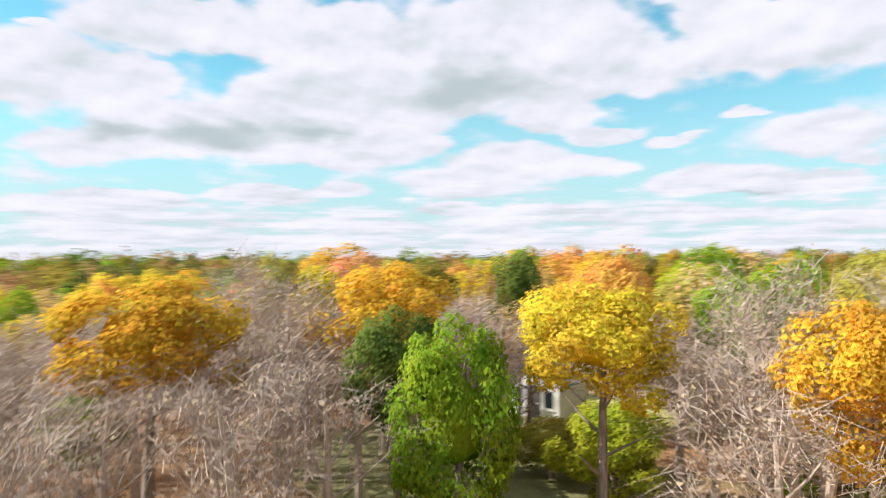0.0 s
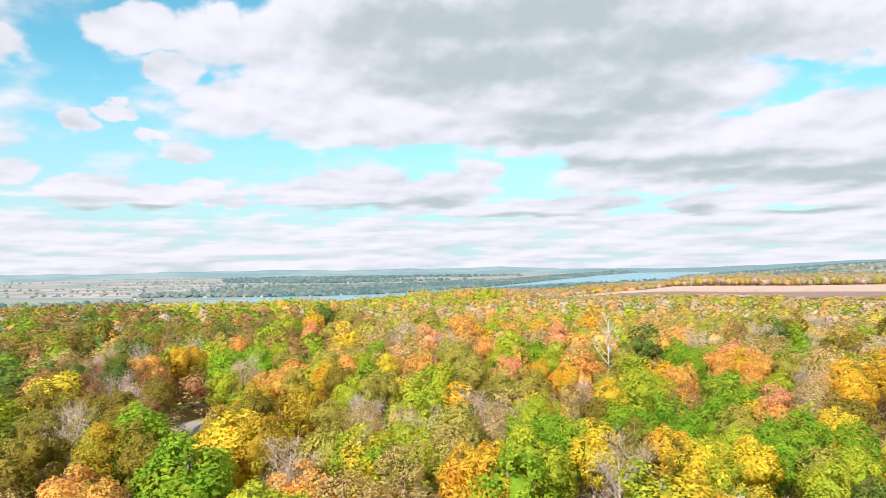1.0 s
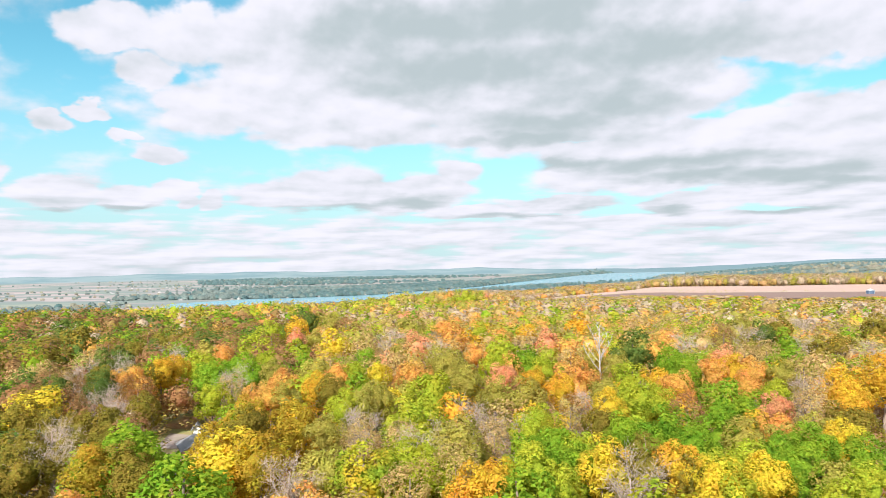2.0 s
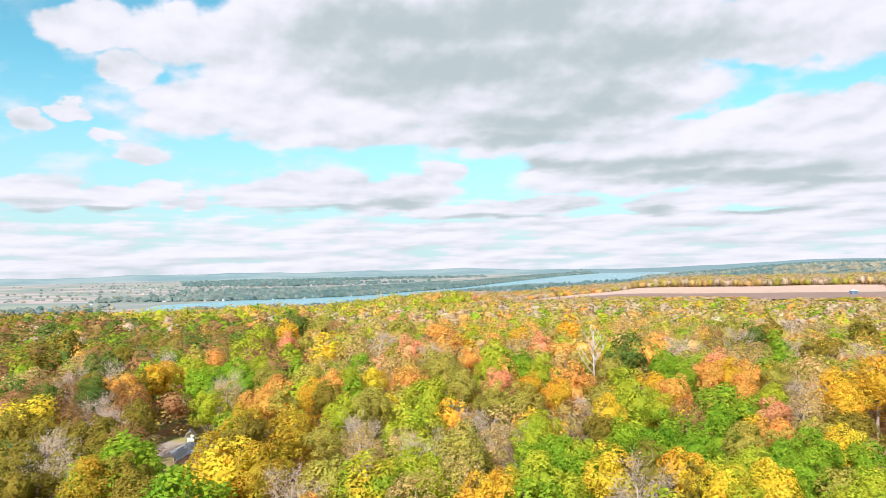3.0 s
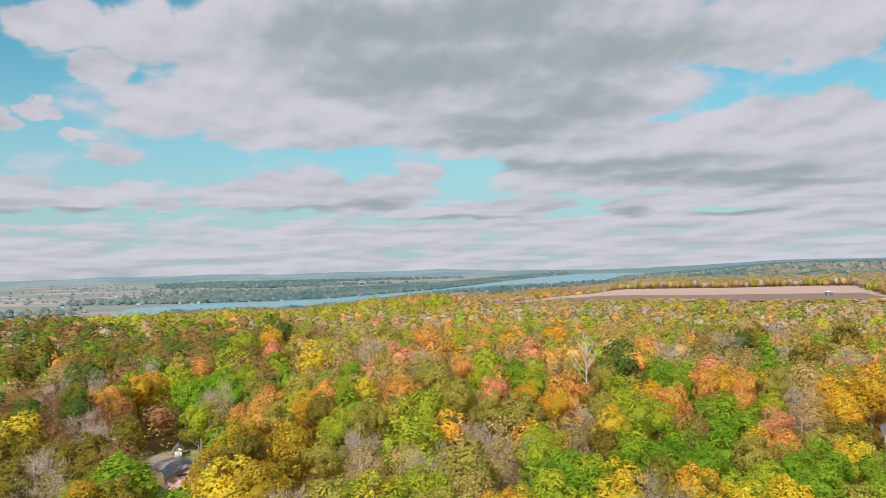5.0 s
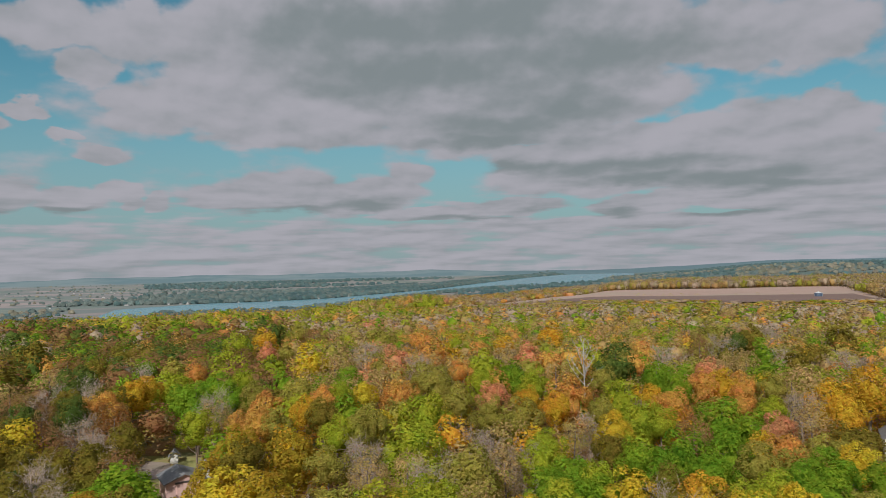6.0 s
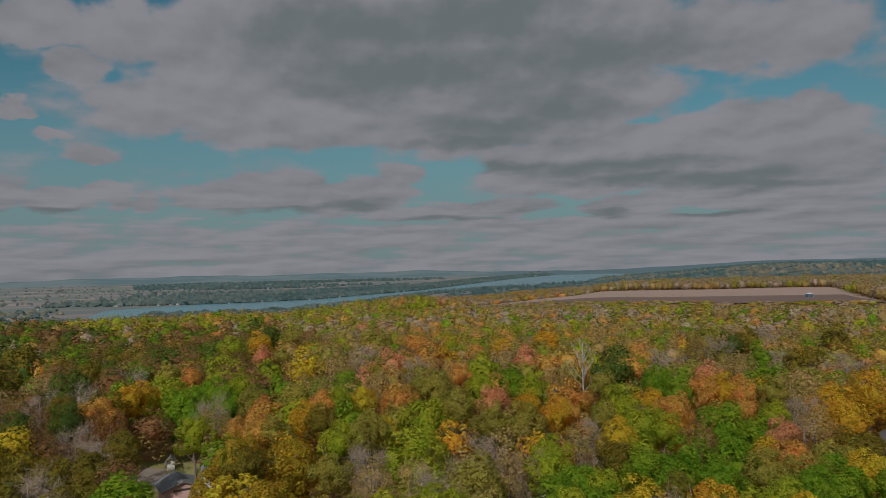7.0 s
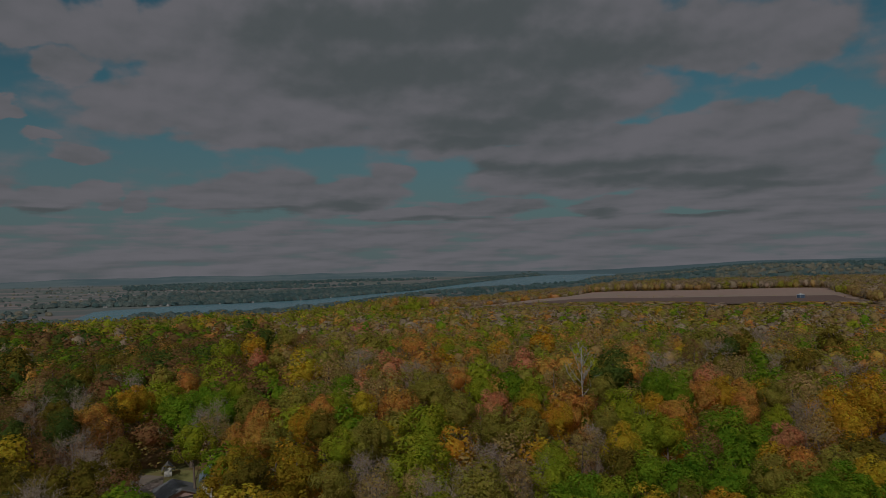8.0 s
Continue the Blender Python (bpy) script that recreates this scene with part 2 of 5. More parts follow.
# moss, deep and rust are darkened: cloud shade put into the leaf colour
LEAVES = {
    "yellow": leaf_material("yellow_leaves", (0.74, 0.54, 0.035), (0.64, 0.53, 0.04)),
    "gold": leaf_material("gold_leaves", (0.71, 0.4, 0.03), (0.66, 0.46, 0.035)),
    "orange": leaf_material("orange_leaves", (0.74, 0.36, 0.09), (0.68, 0.42, 0.09)),
    "red": leaf_material("red_leaves", (0.74, 0.32, 0.17), (0.69, 0.38, 0.17)),
    "green": leaf_material("green_leaves", (0.19, 0.34, 0.02), (0.3, 0.41, 0.025)),
    "lime": leaf_material("yellow_green_leaves", (0.47, 0.48, 0.035), (0.37, 0.44, 0.03)),
    "olive": leaf_material("olive_leaves", (0.39, 0.36, 0.065), (0.47, 0.4, 0.08)),
    "tan": leaf_material("tan_leaves", (0.57, 0.38, 0.17), (0.51, 0.39, 0.125)),
    "deep": leaf_material("deep_green_leaves_with_shade", (0.115, 0.185, 0.038), (0.175, 0.22, 0.042)),
    "bare": leaf_material("last_brown_leaves", (0.47, 0.35, 0.26), (0.43, 0.335, 0.22), clear=0.3),
    "turning": leaf_material("half_turned_leaves", (0.74, 0.53, 0.035), (0.27, 0.38, 0.03), patch=0.28),
    "moss": leaf_material("mossy_leaves_with_shade", (0.25, 0.215, 0.033), (0.32, 0.245, 0.038)),
    "ochre": leaf_material("ochre_leaves", (0.52, 0.33, 0.028), (0.46, 0.36, 0.032)),
    "rust": leaf_material("rust_leaves_with_shade", (0.37, 0.19, 0.08), (0.36, 0.23, 0.09)),
}
BARK = rough_material("bark", (0.16, 0.12, 0.1), (0.3, 0.24, 0.2), 6.0, bump=0.03, stretch=(1, 1, 0.25))
TWIG = rough_material("grey_bark", (0.36, 0.28, 0.23), (0.5, 0.4, 0.335), 5.0, bump=0.02, stretch=(1, 1, 0.3))
PALE_BARK = rough_material("pale_dead_wood", (0.5, 0.46, 0.43), (0.64, 0.6, 0.56), 5.0, bump=0.01, stretch=(1, 1, 0.3))
SOIL = rough_material("ploughed_soil", (0.17, 0.105, 0.085), (0.215, 0.14, 0.115), 0.8, bump=0.1, third=(0.18, 0.115, 0.095), third_scale=0.03, stretch=(0.15, 1, 1))
STUBBLE = rough_material("pale_stubble", (0.4, 0.27, 0.22), (0.46, 0.315, 0.26), 0.5, bump=0.05, third=(0.38, 0.31, 0.24), third_scale=0.02, stretch=(0.2, 1, 1))


# ---- the lie of the land ----
def smooth(v, low, high):
    s = np.clip((np.asarray(v, float) - low) / (high - low), 0, 1)
    return s * s * (3 - 2 * s)


def rim(az):
    """How far the wooded plateau reaches, by azimuth in degrees."""
    return np.interp(az, [-180, -60, -32, -10, -2, 6, 12, 16, 32, 60, 180], [420, 390, 345, 335, 455, 520, 560, 600, 700, 680, 420])


def rise(x, y):
    """How much the middle of the plateau stands above its rim."""
    return 6.0 * (1 - smooth(np.hypot(x, y), 130, 285))


def ground_z(x, y):
    x, y = np.asarray(x, float), np.asarray(y, float)
    r, az = np.hypot(x, y), np.degrees(np.arctan2(x, y))
    top = 0.5 * np.sin(x * 0.045 + 1.0) * np.cos(y * 0.05) - 0.3
    top = top + 1.6 * smooth(r, 60, 160) * smooth(az, -38, -55)
    top = top + (4.5 * smooth(az, -9, 0) + 3.5 * smooth(az, 5, 14)) * smooth(r, 285, 372) * smooth(az, 150, 110)
    top = top + rise(x, y)
    fall = smooth(r - rim(az), 0, 300)
    depth = -41.0 + 22.0 * smooth(az, 17, 30) * smooth(az, 170, 140)
    ridge = 27.0 * smooth(r, 1000, 2300) * smooth(az, 16, 30) * smooth(az, 170, 140)
    crest = 0.74 + 0.08 * np.sin(np.radians(az) * 17 + 1.3) + 0.07 * np.sin(np.radians(az) * 41 + 0.4) + 0.05 * np.sin(np.radians(az) * 97)
    hills = 48.0 * smooth(r, 4250, 4720) * crest * (1 - 0.4 * smooth(az, 0, 10) - 0.25 * smooth(az, 16, 30)) * (0.92 + 0.08 * smooth(az, -24, -12))
    return top * (1 - fall) + depth * fall + ridge + hills


def from_arrays(name, verts, faces, mats, indices=None, smooth_faces=False, normals=None):
    """A mesh from arrays of corners and of faces that all have as many corners."""
    verts, faces = np.asarray(verts, np.float32), np.asarray(faces, np.int32)
    mesh = bpy.data.meshes.new(name)
    mesh.vertices.add(len(verts))
    mesh.vertices.foreach_set("co", verts.ravel())
    n = faces.shape[1]
    mesh.loops.add(faces.size)
    mesh.loops.foreach_set("vertex_index", faces.ravel())
    mesh.polygons.add(len(faces))
    mesh.polygons.foreach_set("loop_start", np.arange(0, faces.size, n, dtype=np.int32))
    for mat in mats:
        mesh.materials.append(mat)
    if indices is not None:
        mesh.polygons.foreach_set("material_index", np.asarray(indices, np.int32))
    mesh.polygons.foreach_set("use_smooth", np.full(len(faces), smooth_faces))
    mesh.update(calc_edges=True)
    mesh.validate()
    if normals is not None:
        mesh.normals_split_custom_set_from_vertices(np.asarray(normals, np.float32))
    return mesh


def make_ground():
    radii = np.r_[0.0, 0.05, np.arange(6, 120, 6.0), np.arange(120, 280, 14.0), np.arange(280, 640, 6.0), 660, 680, np.geomspace(700, 4900, 60)]
    turns = np.radians(np.arange(0, 360, 1.25))
    rr, aa = np.meshgrid(radii[1:], turns, indexing="ij")
    x, y = rr * np.sin(aa), rr * np.cos(aa)
    verts = np.r_[[(0, 0, float(ground_z(0, 0)))], np.stack([x, y, ground_z(x, y)], -1).reshape(-1, 3)]
    m, n = rr.shape
    i, j = np.meshgrid(np.arange(m - 1), np.arange(n), indexing="ij")
    a, b = 1 + i * n + j, 1 + i * n + (j + 1) % n
    quads = np.stack([a, b, b + n, a + n], -1).reshape(-1, 4)[:, ::-1]
    ring = np.arange(0, n, 2)
    quads = np.r_[quads, np.stack([0 * ring, 1 + (ring + 2) % n, 2 + ring, 1 + ring], -1)]
    mesh = from_arrays("ground", verts, quads, [GROUND], smooth_faces=True)
    ground = tagged(new("ground", mesh), "leaf-strewn woodland floor falling to a broad farmed valley", "ground", kind="structure")
    return ground


def ground_material():
    """Leaf litter under the wood, fields and pasture in the valley, dull green blued by painted haze on the hills."""
    mat, g = material("ground")
    where = g.add("ShaderNodeTexCoord").outputs["Object"]
    grain = g.noise(where, 2.2, 6.0, 0.6)
    litter = g.mix(g.ramp(grain, 0.3, 0.7), rgba((0.26, 0.12, 0.05)), rgba((0.4, 0.23, 0.11)))
    litter = g.mix(g.ramp(g.noise(where, 0.07, 3.0), 0.5, 0.62), litter, rgba((0.2, 0.2, 0.08)))
    cell = g.add("ShaderNodeTexVoronoi", {"Vector": g.vector("MULTIPLY", where, (0.0052, 0.0062, 0.0)), "Scale": 1.0})
    pick = g.add("ShaderNodeSeparateColor", {0: cell.outputs["Color"]}).outputs
    # valley colours kept close and greyish: haze put into the paint
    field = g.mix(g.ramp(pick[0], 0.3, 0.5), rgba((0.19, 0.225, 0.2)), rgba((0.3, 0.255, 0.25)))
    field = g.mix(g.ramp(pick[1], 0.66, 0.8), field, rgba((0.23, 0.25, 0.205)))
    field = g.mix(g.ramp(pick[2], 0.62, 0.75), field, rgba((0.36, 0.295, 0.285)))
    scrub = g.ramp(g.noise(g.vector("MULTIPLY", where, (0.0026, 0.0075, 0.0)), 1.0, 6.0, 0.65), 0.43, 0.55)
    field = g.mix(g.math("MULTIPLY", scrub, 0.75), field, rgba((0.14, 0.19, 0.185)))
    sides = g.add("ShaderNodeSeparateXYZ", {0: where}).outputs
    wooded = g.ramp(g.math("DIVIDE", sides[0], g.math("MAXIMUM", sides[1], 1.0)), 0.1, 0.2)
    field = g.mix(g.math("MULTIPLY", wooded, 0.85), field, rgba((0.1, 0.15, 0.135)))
    length = g.add("ShaderNodeVectorMath", {0: where})
    length.operation = "LENGTH"
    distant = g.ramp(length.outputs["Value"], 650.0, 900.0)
    hill_haze = g.ramp(length.outputs["Value"], 4150.0, 4400.0)
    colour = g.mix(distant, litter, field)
    # distance haze on the hills, painted as blue in their colour
    colour = g.mix(hill_haze, colour, g.mix(g.ramp(g.noise(g.vector("MULTIPLY", where, (0.004, 0.004, 0.03)), 1.0, 5.0, 0.6), 0.4, 0.6), rgba((0.125, 0.205, 0.235)), rgba((0.19, 0.255, 0.275))))
    colour = g.mix(g.math("MULTIPLY", g.math("MULTIPLY", wooded, hill_haze), 0.85), colour, rgba((0.105, 0.18, 0.21)))
    bump = g.add("ShaderNodeBump", {"Strength": 0.5, "Distance": 0.06, "Height": grain}).outputs[0]
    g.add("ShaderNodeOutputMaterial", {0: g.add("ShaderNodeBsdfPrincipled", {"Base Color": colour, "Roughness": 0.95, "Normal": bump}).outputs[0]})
    return mat


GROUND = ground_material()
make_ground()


def sheet(name, corners, mat, lift, label, category, cuts=10):
    """A strip of land between two edges, laid over the ground. corners: left edge and right edge, as equal lists of (x, y)."""
    left, right = (np.array(c, float) for c in corners)
    at, fine = np.arange(len(left)), np.linspace(0, len(left) - 1, 6 * len(left))
    left, right = (np.stack([np.interp(fine, at, edge[:, k]) for k in (0, 1)], 1) for edge in (left, right))
    s = np.linspace(0, 1, cuts)[None, :, None]
    grid = left[:, None] * (1 - s) + right[:, None] * s
    x, y = grid[..., 0], grid[..., 1]
    z = lift(x, y)
    verts = np.stack([x, y, z], -1).reshape(-1, 3)
    m, n = x.shape
    i, j = np.meshgrid(np.arange(m - 1), np.arange(n - 1), indexing="ij")
    a = i * n + j
    faces = np.stack([a, a + 1, a + n + 1, a + n], -1).reshape(-1, 4)
    return tagged(new(name, from_arrays(name, verts, faces, [mat], smooth_faces=True)), label, category, kind="structure")


def water_material():
    mat, g = material("river_water")
    where = g.add("ShaderNodeTexCoord").outputs["Object"]
    ripple = g.noise(g.vector("MULTIPLY", where, (0.05, 0.02, 1)), 1.0, 4.0)
    colour = g.mix(ripple, rgba((0.10, 0.26, 0.32)), rgba((0.16, 0.34, 0.4)))
    bump = g.add("ShaderNodeBump", {"Strength": 0.3, "Distance": 1.0, "Height": g.noise(where, 0.2, 3.0)}).outputs[0]
    g.add("ShaderNodeOutputMaterial", {0: g.add("ShaderNodeBsdfPrincipled", {"Base Color": colour, "Roughness": 0.25, "Normal": bump}).outputs[0]})
    return mat


# the river: its far bank and its near bank, from downstream to upstream
FAR_BANK = [(-330, 600), (-420, 850), (-500, 1080), (-565, 1330), (-445, 1490), (-330, 1520), (-212, 1600), (31, 2030), (307, 2795), (600, 3560), (860, 4060), (1250, 4120)]
NEAR_BANK = [(-180, 600), (-260, 820), (-320, 1000), (-350, 1120), (-330, 1180), (-210, 1230), (-83, 1480), (80, 1900), (340, 2230), (660, 2560), (950, 3350), (1300, 3800)]
sheet("river", (FAR_BANK, NEAR_BANK), water_material(), lambda x, y: 0 * x - 40.0, "broad blue-grey river winding through a valley", "river")

# the bare fields beyond the wood
FIELD_NEAR = [(-12, 430), (30, 414), (85, 396), (112, 376), (151, 349), (205, 327), (222, 318)]
FIELD_MID = [(-12, 441), (32, 427), (92, 418), (127, 433), (178, 411), (225, 404), (252, 399)]
FIELD_FAR = [(-12, 450), (35, 438), (100, 455), (140, 512), (200, 522), (255, 515), (306, 490)]
over = lambda x, y: ground_z(x, y) + 0.7
sheet("field", (FIELD_MID, FIELD_NEAR), SOIL, lambda x, y: ground_z(x, y) + 0.9, "ploughed brown field at the edge of a wood", "field", 24)
sheet("field", (FIELD_FAR, FIELD_NEAR), STUBBLE, over, "pale stubble field in front of a tree line", "field", 24)


# ---- trees ----
def leaf_cards(rng, centres, out, size):
    """A small leaf clump of three corners at each centre, facing more or less outwards."""
    n = len(centres)
    face = out + (0, 0, 0.25) + rng.normal(0, 0.42, (n, 3))
    face /= np.linalg.norm(face, axis=1, keepdims=True)
    side = np.cross(face, rng.normal(0, 1, (n, 3)))
    side /= np.linalg.norm(side, axis=1, keepdims=True)
    along = np.cross(face, side)
    s = (size * rng.uniform(0.6, 1.35, n))[:, None]
    a, b = along * s * 0.62, side * s * rng.uniform(0.4, 0.62, (n, 1))
    verts = np.stack([centres - a * 0.8 - b, centres - a * rng.uniform(0.2, 0.9, (n, 1)) + b, centres + a], 1).reshape(-1, 3)
    return verts, np.arange(3 * n).reshape(n, 3)


def ball_quads():
    """A rounded cube of 48 triangles and radius 1."""
    index, verts, faces = {}, [], []

    def vert(p):
        key = tuple(p)
        if key not in index:
            index[key] = len(verts)
            verts.append(np.array(p, float) / math.sqrt(sum(c * c for c in p)))
        return index[key]

    for axis in range(3):
        for side in (-1, 1):
            for u in (-1, 0):
                for v in (-1, 0):
                    ring = []
                    for a, b in ((u, v), (u + 1, v), (u + 1, v + 1), (u, v + 1)):
                        p = [0, 0, 0]
                        p[axis], p[(axis + 1) % 3], p[(axis + 2) % 3] = side, a, b
                        ring.append(vert(p))
                    faces.append(ring if side > 0 else ring[::-1])
    faces = np.array(faces)
    return np.array(verts), np.concatenate([faces[:, [0, 1, 2]], faces[:, [0, 2, 3]]])


BALL, BALL_FACES = ball_quads()


def crown_shape(rng, leaves, size, radius, base, top, lobes=15, cap=False, loose=0.0, core=0.8, inner=0.55):
    """Leaf clumps on the many small boughs that make up the uneven dome of a crown. Their shading turns with the bough they sit on.
    Returns corners, faces and shading normals."""
    mid, tall = (base + top) / 2, (top - base) / 2
    egg = np.array((radius, radius, tall))
    k = np.arange(lobes) + 0.5
    up = 1 - (1.25 if cap else 1.9) * k / lobes
    turn = 2.39996 * k + rng.uniform(0, 6.28)
    away = np.stack([np.cos(turn) * np.sqrt(1 - up * up), np.sin(turn) * np.sqrt(1 - up * up), up], 1) + rng.normal(0, 0.16, (lobes, 3))
    away /= np.linalg.norm(away, axis=1, keepdims=True)
    if lobes == 1:
        spots, sizes = np.zeros((1, 3)), np.array([radius])
    else:
        narrow = 1.04 - 0.16 * away[:, 2:]
        spots = away * egg * narrow * rng.uniform(0.46, 0.95, (lobes, 1))
        sizes = rng.uniform(0.75, 1.25, lobes) * radius * min(0.72, 1.75 / math.sqrt(lobes))
    stretch = np.array((1, 1, 1.35 if lobes > 1 else 1.0))
    which = rng.choice(lobes, leaves, p=sizes ** 2 / (sizes ** 2).sum())
    out = rng.normal(0, 1, (leaves, 3))
    out /= np.linalg.norm(out, axis=1, keepdims=True)
    inward = (out * away[which]).sum(1) < -0.15
    out[inward] *= -1
    deep = rng.uniform(0.8 - 0.3 * loose, 1.12 + 0.3 * loose, (leaves, 1))
    centres = spots[which] + out * sizes[which][:, None] * deep * stretch
    if cap:
        keep = centres[:, 2] > -0.75 * tall
        centres, out = centres[keep], out[keep]

    def bent(points, local):
        whole = points / egg + (0, 0, 0.15)
        normal = 0.8 * local + 0.6 * whole / (np.linalg.norm(whole, axis=1, keepdims=True) + 1e-6) + rng.normal(0, 0.16, local.shape)
        return normal / np.linalg.norm(normal, axis=1, keepdims=True)

    verts, faces = leaf_cards(rng, centres, out, size)
    parts, normals = [(verts, faces)], [np.repeat(bent(centres, out), 3, 0)]
    faces_used = BALL_FACES[(BALL[BALL_FACES][:, :, 2].mean(1) > -0.3)] if cap else BALL_FACES
    ways = BALL[BALL_FACES].mean(1)
    for spot, r, outer in zip(spots, sizes, away) if core else ():
        v = BALL * (1 + rng.uniform(-0.25, 0.25, (len(BALL), 1))) * r * core * stretch + spot
        parts.append((v, faces_used if lobes == 1 else BALL_FACES[ways @ outer > -0.1]))
        normals.append(bent(v, BALL))
    if lobes > 1 and loose < 0.25:
        # the shaded inside of the crown
        v = BALL * (1 + rng.uniform(-0.2, 0.1, (len(BALL), 1))) * egg * inner
        parts.append((v, faces_used))
        normals.append(bent(v, BALL))
    verts, faces = joined(parts)
    return verts + (0, 0, mid), faces, np.concatenate(normals)


def tube(points, radii, sides=5):
    """A tapering limb through the points."""
    points = np.asarray(points, float)
    verts, faces = [], []
    for k, (p, r) in enumerate(zip(points, radii)):
        d = points[min(k + 1, len(points) - 1)] - points[max(k - 1, 0)]
        d = d / (np.linalg.norm(d) + 1e-9)
        u = np.cross(d, (0.31, 0.95, 0.1))
        u /= np.linalg.norm(u) + 1e-9
        v = np.cross(d, u)
        for j in range(sides):
            a = 2 * math.pi * j / sides
            verts.append(p + r * (math.cos(a) * u + math.sin(a) * v))
    for k in range(len(points) - 1):
        for j in range(sides):
            a, b = k * sides + j, k * sides + (j + 1) % sides
            faces.append((a, b, b + sides, a + sides))
    return np.array(verts), np.array(faces)


def joined(parts):
    verts, faces, at = [], [], 0
    for v, f in parts:
        verts.append(v)
        faces.append(f + at)
        at += len(v)
    return np.concatenate(verts), np.concatenate(faces)


def trunk_shape(rng, height, radius, limbs, spread, first=0.3):
    """A leaning, tapered trunk with rising limbs."""
    lean = rng.normal(0, 0.25, 2)
    ks = np.linspace(0, 1, 6)
    spine = np.stack([lean[0] * ks ** 1.5 + 0.08 * np.sin(5 * ks + lean[0] * 9), lean[1] * ks ** 1.5, height * 0.86 * ks], 1)
    parts = [tube(spine, radius * (1.15 - ks) ** 0.8 + 0.015, 6)]
    for n in range(limbs):
        k = first + (0.9 - first) * (n + rng.uniform(0, 0.8)) / limbs
        start = np.array([np.interp(k, ks, spine[:, c]) for c in range(3)])
        a, far = n * 2.4 + rng.uniform(-0.5, 0.5), spread * rng.uniform(0.6, 1.0) * (1.15 - 0.55 * k)
        ways = np.array([math.cos(a), math.sin(a), 0])
        pts = [start, start + ways * far * 0.45 + (0, 0, far * 0.35), start + ways * far + (0, 0, far * rng.uniform(0.7, 1.2))]
        r = radius * (1.0 - k) * 0.65 + 0.02
        parts.append(tube(pts, (r, r * 0.65, 0.015), 4))
    return joined(parts)


def branch_shape(rng, height, radius, spread, boughs=9, twigs=11, thick=0.018):
    """A bare crown: trunk, boughs that rise and fork, and thin twigs."""
    parts = [trunk_shape(rng, height, radius, 0, 0)]
    tips = []
    for n in range(boughs):
        k = 0.32 + 0.58 * (n + rng.uniform(0, 0.8)) / boughs
        a = n * 2.4 + rng.uniform(-0.4, 0.4)
        far = spread * rng.uniform(0.7, 1.05) * (1.25 - 0.6 * k)
        start = np.array([0, 0, height * 0.86 * k])
        ways = np.array([math.cos(a), math.sin(a), 0])
        pts = np.array([start, start + ways * far * 0.4 + (0, 0, far * 0.45), start + ways * far * 0.8 + (0, 0, far * 1.05), start + ways * far + (0, 0, far * 1.5)])
        r = radius * (1.05 - k) * 0.6 + 0.02
        parts.append(tube(pts, (r, r * 0.7, r * 0.4, 0.012), 4))
        for _ in range(twigs):
            s = rng.uniform(0.25, 1.0)
            p = np.array([np.interp(s * 3, range(4), pts[:, c]) for c in range(3)])
            w = rng.normal(0, 1, 3)
            w[2] = abs(w[2]) + 0.7
            w = w / np.linalg.norm(w) * rng.uniform(0.6, 1.5) * (1.2 - 0.4 * s)
            bend = rng.normal(0, 0.12, 3)
            parts.append(tube([p, p + w * 0.5 + bend, p + w], (thick, thick * 0.75, thick * 0.35), 3))
            tips += [p + w * 0.6, p + w]
    return joined(parts), np.array(tips)


def leafy_kind(seed, radius, base, top, leaves, size, lobes=15, loose=0.0, core=0.8):
    rng = np.random.default_rng(seed)
    v, f, n = crown_shape(rng, leaves, size, radius, base, top, lobes, loose=loose, core=core)
    crown = from_arrays("crown", v, f, [LEAVES["yellow"]], smooth_faces=True, normals=n)
    v, f = trunk_shape(rng, top, 0.2, 6, radius * 0.8)
    trunk = from_arrays("trunk", v, f, [BARK], smooth_faces=True)
    return trunk, crown


def bare_kind(seed, spread, top, leaves, sprays):
    """A bare tree: trunk and boughs; its crown is a haze of fine sprays with the last leaves."""
    rng = np.random.default_rng(seed)
    (v, f), tips = branch_shape(rng, top, 0.16, spread)
    trunk = from_arrays("trunk", v, f, [TWIG])
    spots = tips[rng.integers(0, len(tips), leaves)] + rng.normal(0, 0.3, (leaves, 3))
    cards = leaf_cards(rng, spots, rng.normal(0, 1, (leaves, 3)), 0.15)
    root = tips[rng.integers(0, len(tips), sprays)] + rng.normal(0, 0.3, (sprays, 3))
    way = rng.normal(0, 0.75, (sprays, 3)) + (0, 0, 0.5) + 0.35 * root * (1, 1, 0) / spread
    way *= rng.uniform(0.35, 0.85, (sprays, 1))
    flat = np.cross(way, rng.normal(0, 1, (sprays, 3)))
    flat *= 0.014 / np.linalg.norm(flat, axis=1, keepdims=True)
    slivers = np.stack([root - flat, root + flat, root + way], 1).reshape(-1, 3)
    v, f = joined([cards, (slivers, np.arange(3 * sprays).reshape(sprays, 3))])
    index = np.r_[np.zeros(leaves, int), np.ones(sprays, int)]
    return trunk, from_arrays("crown", v, f, [LEAVES["bare"], TWIG], index)


# shapes for a tree 12.5 m tall with a crown 5 m across
ROUND = [leafy_kind(100 + k, 2.6, 4.2 - 0.3 * (k % 3), 12.5, 1500, 0.37, 16 + 3 * (k % 3), loose=0.1, core=0) for k in range(7)]
TALL = [leafy_kind(200 + k, 2.2, 3.8, 12.9, 1500, 0.37, 16, loose=0.1, core=0) for k in range(3)]
